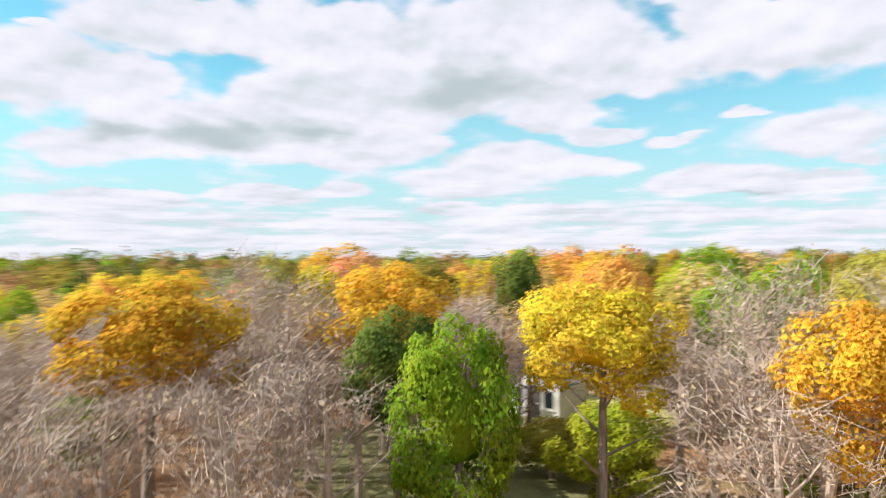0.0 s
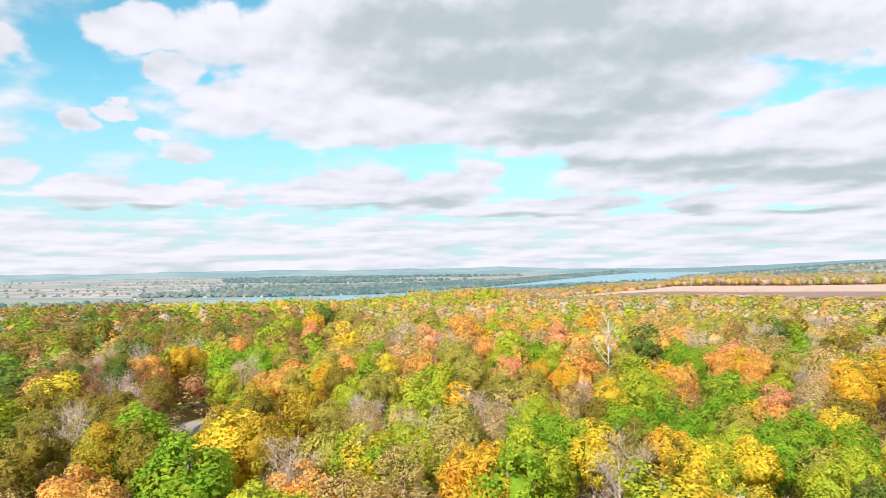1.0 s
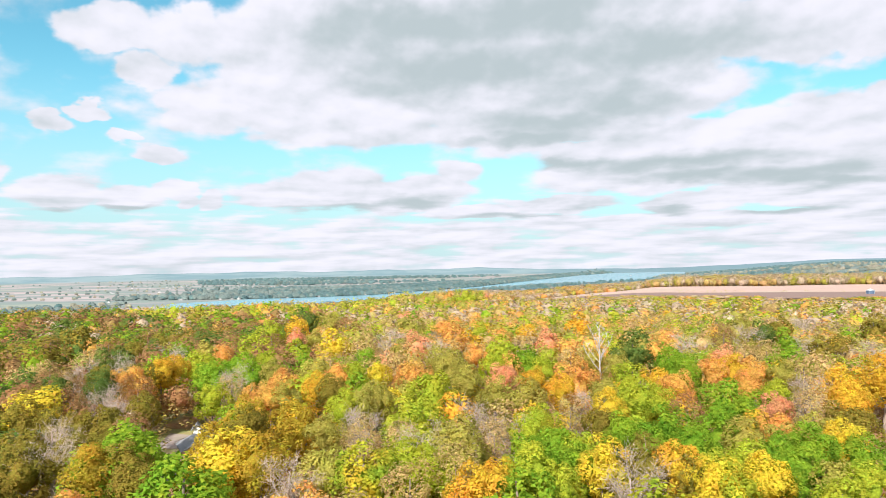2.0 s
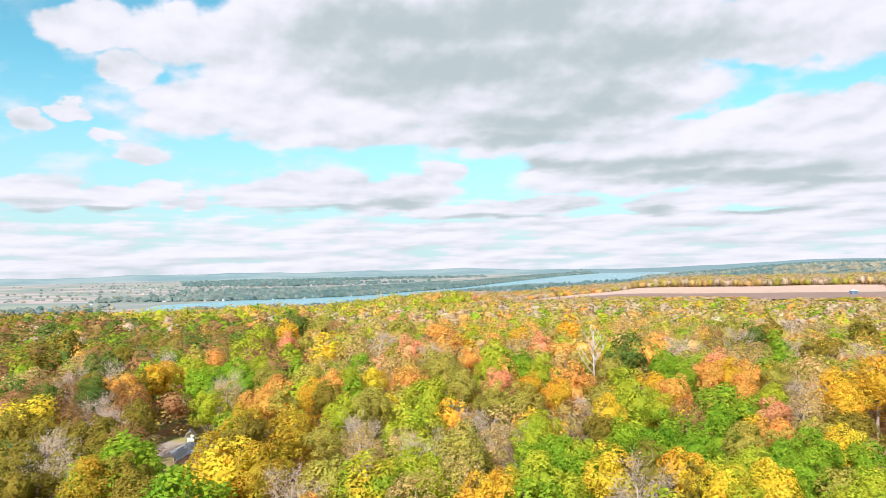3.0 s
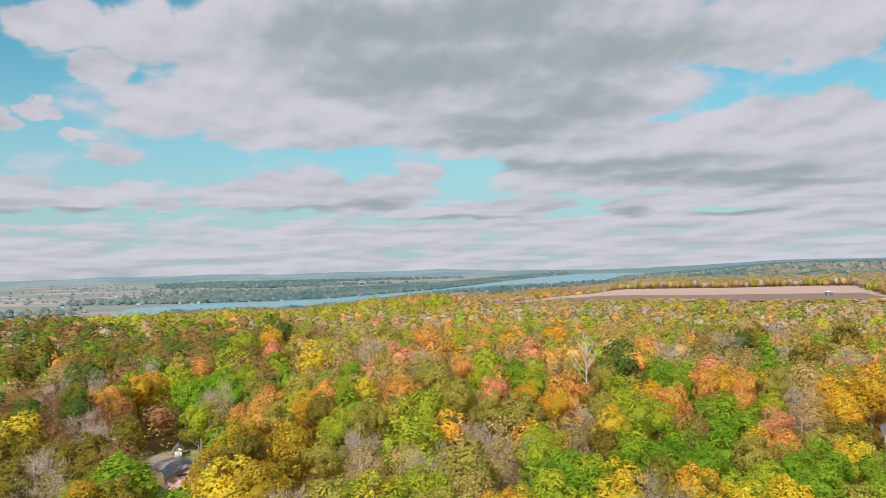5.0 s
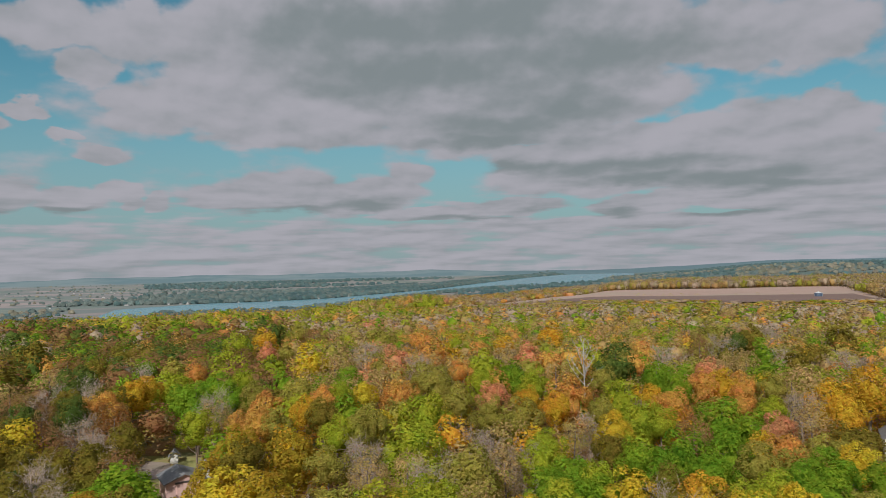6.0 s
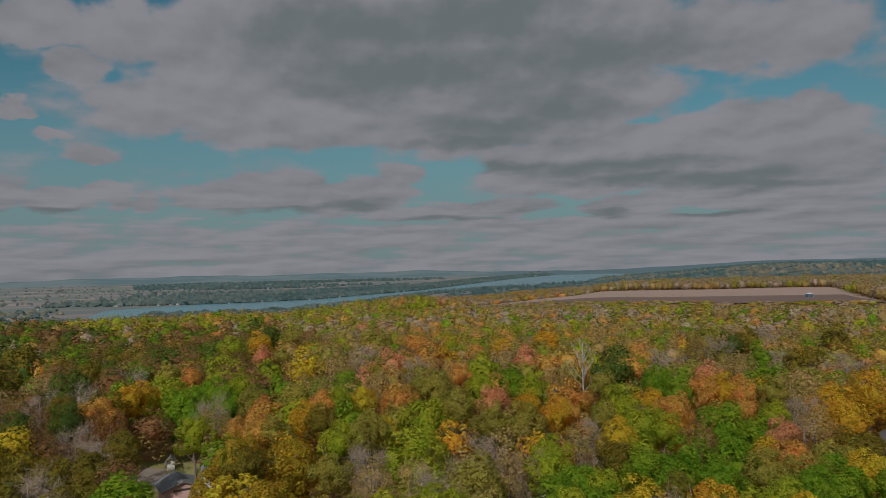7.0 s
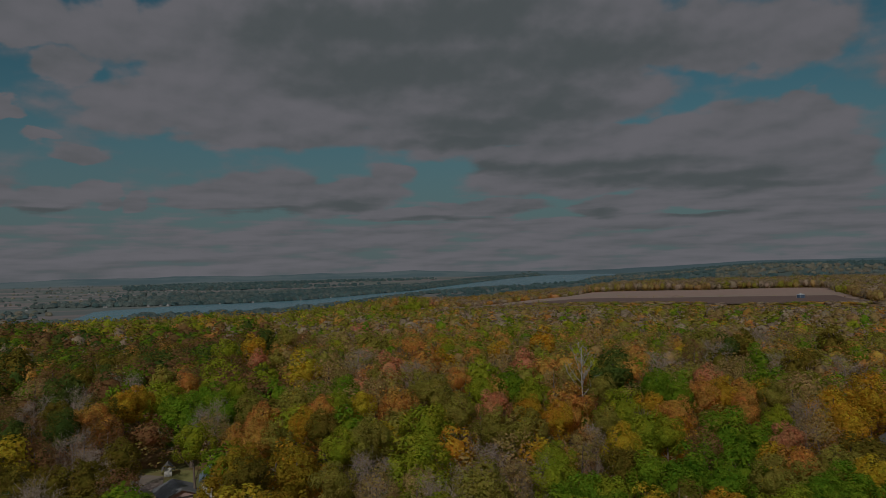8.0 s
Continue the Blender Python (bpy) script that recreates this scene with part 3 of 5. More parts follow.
DENSE = [leafy_kind(250 + k, 2.65, 4.0 - 0.4 * (k % 3), 12.5, 4200, 0.235, 26 + 4 * (k % 3), loose=0.12, core=0) for k in range(7)]
THIN = [leafy_kind(300 + k, 2.6, 4.2, 12.3, 2000, 0.22, 20, loose=0.3, core=0) for k in range(5)]
BARE = [bare_kind(400 + k, 2.6, 11.8, 420, 1500) for k in range(6)]
FULL = [leafy_kind(500 + k, 2.7, 5.2, 12.5, 10500, 0.18, 34, loose=0.2, core=0) for k in range(4)]

LABELS = {
    "yellow": "bright yellow autumn maple with a rounded crown",
    "gold": "golden-orange autumn maple with a dense crown",
    "orange": "orange autumn maple with a thinning crown",
    "red": "coral-red autumn maple among paler trees",
    "green": "still green broadleaf tree with a full crown",
    "lime": "yellow-green broadleaf tree just turning",
    "olive": "dull olive-green oak with a heavy crown",
    "tan": "tan-leaved oak with a thinning crown",
    "deep": "dark green tree with a compact crown, cloud shade in its colour",
    "bare": "nearly bare grey-brown tree with fine twigs",
    "turning": "half green, half yellow tree with a full crown",
    "moss": "mossy-green oak with yellowing leaves, cloud shade in its colour",
    "ochre": "ochre-yellow autumn maple with a full crown",
    "rust": "rust-brown oak with a thinning crown, cloud shade in its colour",
}
NAMES = {"olive": "oak_tree", "moss": "oak_tree", "tan": "oak_tree", "rust": "oak_tree", "bare": "bare_tree", "green": "ash_tree", "lime": "ash_tree", "deep": "linden_tree", "turning": "linden_tree"}
GROUPS = {"maple_tree": "autumn maples in the wood", "oak_tree": "oaks in the wood", "bare_tree": "bare trees in the wood", "ash_tree": "green trees in the wood", "linden_tree": "dark and turning trees in the wood"}
taken = []


def clearing(x, y, crown=0.0):
    """Where no tree grows: the yards, the open ground at the start of the flight, and the fields."""
    r, az = math.hypot(x, y), math.degrees(math.atan2(x, y))
    spread = math.degrees(crown / max(r, 1.0))
    if 53 < r < 98 and -23.2 - spread * 0.5 < az < -19.6 + spread * 0.5:
        return True
    if 70 < r < 100 and 31.6 - spread * 0.7 < az < 33.2 + spread * 0.7:
        return True
    # the look through to the white house
    if -2 < x < 31 and abs((x - 32.3) * 0.478 + (y - 3.2) * 0.878) < 0.5 + 0.6 * crown:
        return True
    if math.hypot(x + 4.4, y - 23.2) < 3 + crown or math.hypot(x + 111, y - 137) < 9 or math.hypot(x - 55.6, y - 84.2) < 4:
        return True
    if math.hypot(x - 32, y - 3) < 15 or math.hypot(x - 24, y + 3) < 12:
        return True
    near = np.interp(x, [p[0] for p in FIELD_NEAR], [p[1] for p in FIELD_NEAR])
    far = np.interp(x, [p[0] for p in FIELD_FAR], [p[1] for p in FIELD_FAR])
    return -13 < x < 222 + max(0.0, (y - 318) * 0.49) and near - 4 < y < far + 3


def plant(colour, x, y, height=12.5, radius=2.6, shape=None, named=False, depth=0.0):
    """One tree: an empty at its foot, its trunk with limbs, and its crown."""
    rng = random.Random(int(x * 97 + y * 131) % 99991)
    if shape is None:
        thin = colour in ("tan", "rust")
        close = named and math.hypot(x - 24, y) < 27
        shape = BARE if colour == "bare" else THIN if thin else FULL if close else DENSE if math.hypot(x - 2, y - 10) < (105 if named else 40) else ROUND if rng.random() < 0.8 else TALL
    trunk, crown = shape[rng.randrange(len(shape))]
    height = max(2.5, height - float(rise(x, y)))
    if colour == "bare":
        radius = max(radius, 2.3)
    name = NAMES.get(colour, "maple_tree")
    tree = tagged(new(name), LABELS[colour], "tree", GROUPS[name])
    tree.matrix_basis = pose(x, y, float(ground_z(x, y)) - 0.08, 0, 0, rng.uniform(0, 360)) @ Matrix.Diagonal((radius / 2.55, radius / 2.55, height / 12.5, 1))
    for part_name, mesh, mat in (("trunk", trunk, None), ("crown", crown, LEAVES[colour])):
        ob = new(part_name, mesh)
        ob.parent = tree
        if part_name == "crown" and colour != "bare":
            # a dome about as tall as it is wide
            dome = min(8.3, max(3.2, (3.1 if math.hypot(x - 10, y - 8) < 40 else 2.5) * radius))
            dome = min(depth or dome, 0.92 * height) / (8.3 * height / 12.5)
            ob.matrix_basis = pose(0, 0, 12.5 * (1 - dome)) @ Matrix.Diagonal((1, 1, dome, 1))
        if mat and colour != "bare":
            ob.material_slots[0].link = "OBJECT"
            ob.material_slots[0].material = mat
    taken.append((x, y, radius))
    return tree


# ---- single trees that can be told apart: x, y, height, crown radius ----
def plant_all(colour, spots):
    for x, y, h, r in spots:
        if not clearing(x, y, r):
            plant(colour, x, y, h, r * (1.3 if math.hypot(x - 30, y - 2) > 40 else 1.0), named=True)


# those beside the start of the flight, with the depth of their crowns
def bare_grove(rng):
    """The thin bare trees that stand close together below the start of the flight."""
    stems = []
    for _ in range(900):
        far, turn = rng.uniform(17, 43), radians(rng.uniform(-112, -34))
        x, y = 32 + far * math.sin(turn), 3 + far * math.cos(turn)
        if abs((x - 32.3) * 0.478 + (y - 3.2) * 0.878) < 2.2 or math.hypot(x + 4.4, y - 23.2) < 4.5:
            continue
        if far < 30 and abs((x - 32.3) * 0.478 + (y - 3.2) * 0.878) < 4.5:
            continue
        if all(math.hypot(x - a, y - b) > 2.5 for a, b in stems) and all(math.hypot(x - a, y - b) > 0.7 * c + 0.9 for a, b, c in taken):
            stems.append((x, y))
            plant("bare", x, y, rng.uniform(12.2, 14.0), rng.uniform(2.0, 2.6))


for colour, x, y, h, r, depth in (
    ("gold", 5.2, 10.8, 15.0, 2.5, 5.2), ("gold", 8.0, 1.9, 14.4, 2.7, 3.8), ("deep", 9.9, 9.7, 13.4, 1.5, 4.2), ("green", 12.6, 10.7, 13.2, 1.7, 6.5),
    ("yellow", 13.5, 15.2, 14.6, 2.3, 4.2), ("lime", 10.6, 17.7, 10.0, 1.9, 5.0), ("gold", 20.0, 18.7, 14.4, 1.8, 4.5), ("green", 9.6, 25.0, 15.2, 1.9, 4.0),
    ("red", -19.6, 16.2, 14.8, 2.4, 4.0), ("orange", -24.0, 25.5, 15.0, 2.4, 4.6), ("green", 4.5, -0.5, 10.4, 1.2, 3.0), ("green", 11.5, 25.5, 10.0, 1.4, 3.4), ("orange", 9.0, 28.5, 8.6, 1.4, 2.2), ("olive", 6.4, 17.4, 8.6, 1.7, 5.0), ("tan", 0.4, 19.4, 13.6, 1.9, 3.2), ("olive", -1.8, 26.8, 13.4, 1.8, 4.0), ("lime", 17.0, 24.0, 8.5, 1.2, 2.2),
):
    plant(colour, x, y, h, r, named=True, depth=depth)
bare_grove(random.Random(31))
# on the left, moss, deep and rust trees carry the painted cloud shade
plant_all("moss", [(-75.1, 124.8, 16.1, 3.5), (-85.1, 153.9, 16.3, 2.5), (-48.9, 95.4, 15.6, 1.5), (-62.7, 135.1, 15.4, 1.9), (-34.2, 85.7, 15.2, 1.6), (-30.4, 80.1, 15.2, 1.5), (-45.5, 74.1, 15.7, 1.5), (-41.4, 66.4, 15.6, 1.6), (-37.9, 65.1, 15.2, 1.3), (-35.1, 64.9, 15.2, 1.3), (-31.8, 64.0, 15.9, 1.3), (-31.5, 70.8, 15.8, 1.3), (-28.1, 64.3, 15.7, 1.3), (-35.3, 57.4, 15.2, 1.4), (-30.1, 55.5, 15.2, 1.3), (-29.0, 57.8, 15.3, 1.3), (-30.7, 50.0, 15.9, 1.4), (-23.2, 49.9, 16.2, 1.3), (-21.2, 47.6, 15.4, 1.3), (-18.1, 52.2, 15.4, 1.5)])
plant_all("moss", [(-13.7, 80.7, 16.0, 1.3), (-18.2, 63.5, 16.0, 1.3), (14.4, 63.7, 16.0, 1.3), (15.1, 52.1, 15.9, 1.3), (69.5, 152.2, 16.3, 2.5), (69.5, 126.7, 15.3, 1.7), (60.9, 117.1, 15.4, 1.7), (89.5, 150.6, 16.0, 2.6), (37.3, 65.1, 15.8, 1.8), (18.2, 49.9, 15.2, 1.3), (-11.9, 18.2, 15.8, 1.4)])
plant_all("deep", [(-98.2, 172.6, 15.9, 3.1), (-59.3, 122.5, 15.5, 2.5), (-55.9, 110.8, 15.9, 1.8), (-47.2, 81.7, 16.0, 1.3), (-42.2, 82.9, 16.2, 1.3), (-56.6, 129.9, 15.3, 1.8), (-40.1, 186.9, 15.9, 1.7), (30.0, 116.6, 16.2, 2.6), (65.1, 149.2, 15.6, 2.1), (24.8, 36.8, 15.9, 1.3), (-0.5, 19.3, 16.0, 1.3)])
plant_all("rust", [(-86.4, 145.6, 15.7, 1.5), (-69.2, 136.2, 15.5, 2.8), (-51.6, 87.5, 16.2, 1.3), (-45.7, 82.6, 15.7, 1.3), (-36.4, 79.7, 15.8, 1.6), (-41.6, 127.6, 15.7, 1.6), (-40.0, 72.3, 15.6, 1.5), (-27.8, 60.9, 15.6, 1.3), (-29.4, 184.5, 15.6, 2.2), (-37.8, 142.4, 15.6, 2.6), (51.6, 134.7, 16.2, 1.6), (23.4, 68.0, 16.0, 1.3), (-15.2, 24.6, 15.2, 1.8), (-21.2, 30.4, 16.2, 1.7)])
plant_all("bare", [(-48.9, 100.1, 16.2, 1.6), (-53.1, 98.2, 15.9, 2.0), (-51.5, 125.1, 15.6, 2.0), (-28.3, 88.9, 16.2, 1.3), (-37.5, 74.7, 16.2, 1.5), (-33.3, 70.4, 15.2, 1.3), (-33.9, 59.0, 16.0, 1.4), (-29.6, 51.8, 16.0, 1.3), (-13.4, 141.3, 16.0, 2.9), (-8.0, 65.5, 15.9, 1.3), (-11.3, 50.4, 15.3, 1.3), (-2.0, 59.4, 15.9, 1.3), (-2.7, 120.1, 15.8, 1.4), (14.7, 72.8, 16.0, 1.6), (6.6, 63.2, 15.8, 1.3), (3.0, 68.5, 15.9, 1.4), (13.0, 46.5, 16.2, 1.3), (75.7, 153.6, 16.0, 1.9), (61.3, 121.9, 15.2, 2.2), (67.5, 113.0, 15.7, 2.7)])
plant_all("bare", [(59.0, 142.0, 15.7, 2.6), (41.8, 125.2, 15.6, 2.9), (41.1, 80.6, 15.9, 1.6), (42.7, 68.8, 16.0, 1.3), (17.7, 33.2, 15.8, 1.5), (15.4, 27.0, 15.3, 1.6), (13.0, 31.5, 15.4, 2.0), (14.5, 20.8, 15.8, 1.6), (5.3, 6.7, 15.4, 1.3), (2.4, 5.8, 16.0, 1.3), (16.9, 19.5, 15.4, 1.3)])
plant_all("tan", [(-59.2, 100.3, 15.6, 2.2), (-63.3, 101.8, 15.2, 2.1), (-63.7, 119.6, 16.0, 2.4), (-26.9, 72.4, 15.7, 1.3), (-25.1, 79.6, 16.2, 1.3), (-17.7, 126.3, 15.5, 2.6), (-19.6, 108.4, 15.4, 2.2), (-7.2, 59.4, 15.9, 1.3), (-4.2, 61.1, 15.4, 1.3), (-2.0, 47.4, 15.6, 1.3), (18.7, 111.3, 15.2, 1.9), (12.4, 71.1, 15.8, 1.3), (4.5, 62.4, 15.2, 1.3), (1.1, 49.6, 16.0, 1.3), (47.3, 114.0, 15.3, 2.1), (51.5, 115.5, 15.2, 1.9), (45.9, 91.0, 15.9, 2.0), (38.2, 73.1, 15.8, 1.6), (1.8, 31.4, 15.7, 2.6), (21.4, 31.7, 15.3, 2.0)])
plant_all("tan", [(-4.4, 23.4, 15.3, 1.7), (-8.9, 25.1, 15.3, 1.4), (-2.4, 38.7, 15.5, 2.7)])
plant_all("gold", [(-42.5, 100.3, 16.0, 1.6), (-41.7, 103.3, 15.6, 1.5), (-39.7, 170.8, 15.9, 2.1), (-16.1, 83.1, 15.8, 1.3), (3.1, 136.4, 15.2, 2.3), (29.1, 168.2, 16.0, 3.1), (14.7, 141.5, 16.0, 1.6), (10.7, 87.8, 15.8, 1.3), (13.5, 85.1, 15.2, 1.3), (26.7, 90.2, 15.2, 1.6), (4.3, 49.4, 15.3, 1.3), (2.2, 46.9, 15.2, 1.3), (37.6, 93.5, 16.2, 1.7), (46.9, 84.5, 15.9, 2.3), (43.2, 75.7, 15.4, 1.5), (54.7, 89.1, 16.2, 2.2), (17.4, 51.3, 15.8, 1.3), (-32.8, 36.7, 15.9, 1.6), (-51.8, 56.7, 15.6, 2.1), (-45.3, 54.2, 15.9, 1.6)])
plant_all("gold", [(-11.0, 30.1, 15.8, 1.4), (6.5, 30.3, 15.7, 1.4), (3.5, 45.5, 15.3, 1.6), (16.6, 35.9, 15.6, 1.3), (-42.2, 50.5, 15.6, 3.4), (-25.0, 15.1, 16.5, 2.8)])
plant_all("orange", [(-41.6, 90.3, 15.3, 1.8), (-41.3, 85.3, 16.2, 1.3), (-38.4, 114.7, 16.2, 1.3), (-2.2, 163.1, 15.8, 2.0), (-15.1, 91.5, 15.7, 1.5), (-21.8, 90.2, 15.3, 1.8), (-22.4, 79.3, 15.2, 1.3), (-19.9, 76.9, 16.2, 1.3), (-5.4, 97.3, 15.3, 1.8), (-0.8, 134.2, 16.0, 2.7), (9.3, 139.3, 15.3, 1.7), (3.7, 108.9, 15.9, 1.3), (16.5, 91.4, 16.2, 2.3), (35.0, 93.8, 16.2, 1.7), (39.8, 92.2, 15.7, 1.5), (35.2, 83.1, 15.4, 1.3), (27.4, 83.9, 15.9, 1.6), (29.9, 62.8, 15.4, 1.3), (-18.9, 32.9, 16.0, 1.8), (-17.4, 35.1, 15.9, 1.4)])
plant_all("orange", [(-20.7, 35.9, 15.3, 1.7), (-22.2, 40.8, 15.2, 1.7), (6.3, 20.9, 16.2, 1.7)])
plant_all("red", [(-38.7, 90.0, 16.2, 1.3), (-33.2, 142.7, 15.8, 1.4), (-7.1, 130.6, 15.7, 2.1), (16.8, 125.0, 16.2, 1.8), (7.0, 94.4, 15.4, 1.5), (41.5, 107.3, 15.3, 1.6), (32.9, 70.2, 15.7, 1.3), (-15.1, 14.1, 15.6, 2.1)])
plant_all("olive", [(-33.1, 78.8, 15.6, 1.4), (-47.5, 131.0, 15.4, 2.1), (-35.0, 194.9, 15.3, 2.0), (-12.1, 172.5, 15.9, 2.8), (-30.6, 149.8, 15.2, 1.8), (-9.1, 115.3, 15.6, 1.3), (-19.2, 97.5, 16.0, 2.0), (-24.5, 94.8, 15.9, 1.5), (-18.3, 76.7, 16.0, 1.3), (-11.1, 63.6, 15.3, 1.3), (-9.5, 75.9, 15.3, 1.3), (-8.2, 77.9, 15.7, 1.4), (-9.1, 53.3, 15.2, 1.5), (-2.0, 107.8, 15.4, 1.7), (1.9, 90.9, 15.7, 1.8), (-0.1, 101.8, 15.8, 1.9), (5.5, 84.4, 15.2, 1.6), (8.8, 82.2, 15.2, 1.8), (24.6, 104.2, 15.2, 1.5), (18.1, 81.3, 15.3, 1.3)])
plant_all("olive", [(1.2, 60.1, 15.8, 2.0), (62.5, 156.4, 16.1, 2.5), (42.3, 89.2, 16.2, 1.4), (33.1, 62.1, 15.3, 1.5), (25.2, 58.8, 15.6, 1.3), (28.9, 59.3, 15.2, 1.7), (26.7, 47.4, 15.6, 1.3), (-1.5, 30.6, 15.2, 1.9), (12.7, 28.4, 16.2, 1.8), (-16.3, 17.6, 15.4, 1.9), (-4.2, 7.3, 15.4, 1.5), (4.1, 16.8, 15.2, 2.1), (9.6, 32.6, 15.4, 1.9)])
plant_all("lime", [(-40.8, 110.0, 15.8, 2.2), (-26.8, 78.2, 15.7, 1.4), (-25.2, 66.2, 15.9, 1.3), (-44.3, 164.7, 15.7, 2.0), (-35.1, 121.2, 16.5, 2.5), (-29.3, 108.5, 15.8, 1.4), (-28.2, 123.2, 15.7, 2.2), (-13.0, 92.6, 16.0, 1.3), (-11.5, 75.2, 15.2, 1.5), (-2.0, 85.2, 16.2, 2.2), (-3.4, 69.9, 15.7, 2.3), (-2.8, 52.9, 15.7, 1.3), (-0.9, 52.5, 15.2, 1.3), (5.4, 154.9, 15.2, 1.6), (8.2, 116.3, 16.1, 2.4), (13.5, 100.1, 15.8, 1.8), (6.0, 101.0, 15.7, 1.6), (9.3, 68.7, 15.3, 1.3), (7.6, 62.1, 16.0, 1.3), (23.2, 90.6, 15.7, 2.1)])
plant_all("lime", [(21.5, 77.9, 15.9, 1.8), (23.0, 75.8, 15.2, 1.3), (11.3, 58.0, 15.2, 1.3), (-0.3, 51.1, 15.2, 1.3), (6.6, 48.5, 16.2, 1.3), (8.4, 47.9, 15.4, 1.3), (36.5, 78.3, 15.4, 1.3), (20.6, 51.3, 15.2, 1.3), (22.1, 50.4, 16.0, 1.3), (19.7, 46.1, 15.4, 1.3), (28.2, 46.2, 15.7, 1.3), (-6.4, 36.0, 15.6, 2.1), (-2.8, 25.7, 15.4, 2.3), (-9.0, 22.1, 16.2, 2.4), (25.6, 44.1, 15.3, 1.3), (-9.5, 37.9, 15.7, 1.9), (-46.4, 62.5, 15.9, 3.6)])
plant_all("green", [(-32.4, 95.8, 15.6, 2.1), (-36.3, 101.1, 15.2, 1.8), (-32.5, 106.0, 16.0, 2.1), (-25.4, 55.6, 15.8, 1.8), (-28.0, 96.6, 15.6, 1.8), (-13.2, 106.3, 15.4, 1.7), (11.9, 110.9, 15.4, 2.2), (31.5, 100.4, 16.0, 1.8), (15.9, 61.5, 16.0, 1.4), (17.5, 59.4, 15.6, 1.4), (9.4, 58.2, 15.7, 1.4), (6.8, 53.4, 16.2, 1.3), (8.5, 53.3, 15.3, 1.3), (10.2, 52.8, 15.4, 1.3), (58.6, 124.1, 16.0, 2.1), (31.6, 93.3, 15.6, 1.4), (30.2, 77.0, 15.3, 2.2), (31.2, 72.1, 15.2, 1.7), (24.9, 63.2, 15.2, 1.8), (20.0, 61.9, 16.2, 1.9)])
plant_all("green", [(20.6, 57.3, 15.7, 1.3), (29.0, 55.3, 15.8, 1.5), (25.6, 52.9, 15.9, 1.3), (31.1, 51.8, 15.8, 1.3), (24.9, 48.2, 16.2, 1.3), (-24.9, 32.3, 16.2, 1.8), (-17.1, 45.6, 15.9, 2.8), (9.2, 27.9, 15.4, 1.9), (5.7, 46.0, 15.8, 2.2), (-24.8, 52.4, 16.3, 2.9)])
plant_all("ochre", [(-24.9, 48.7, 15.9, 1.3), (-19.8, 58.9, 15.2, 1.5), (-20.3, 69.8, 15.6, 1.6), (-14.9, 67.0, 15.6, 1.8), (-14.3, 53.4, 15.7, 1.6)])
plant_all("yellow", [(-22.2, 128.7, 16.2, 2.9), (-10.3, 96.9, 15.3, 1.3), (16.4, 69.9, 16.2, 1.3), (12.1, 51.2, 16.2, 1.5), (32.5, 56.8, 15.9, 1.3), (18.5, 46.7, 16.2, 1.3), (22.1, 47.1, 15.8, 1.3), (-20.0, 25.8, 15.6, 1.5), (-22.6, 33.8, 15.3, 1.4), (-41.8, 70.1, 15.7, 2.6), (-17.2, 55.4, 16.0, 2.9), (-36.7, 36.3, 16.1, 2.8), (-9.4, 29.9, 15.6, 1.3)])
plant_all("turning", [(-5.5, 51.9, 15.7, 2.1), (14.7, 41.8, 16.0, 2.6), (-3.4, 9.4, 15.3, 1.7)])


# a dead, pale snag that stands above the canopy
def snag(x, y, height):
    rng = np.random.default_rng(77)
    (v, f), _ = branch_shape(rng, height, 0.12, 2.6, boughs=12, twigs=10, thick=0.034)
    tree = tagged(new("dead_tree"), "bare white dead tree rising above the canopy", "tree")
    tree.matrix_basis = pose(x, y, float(ground_z(x, y)) - 0.1)
    ob = new("trunk", from_arrays("trunk", v, f, [PALE_BARK], smooth_faces=True))
    ob.parent = tree
    taken.append((x, y, 2.0))


snag(23.6, 112.5, 13.4)


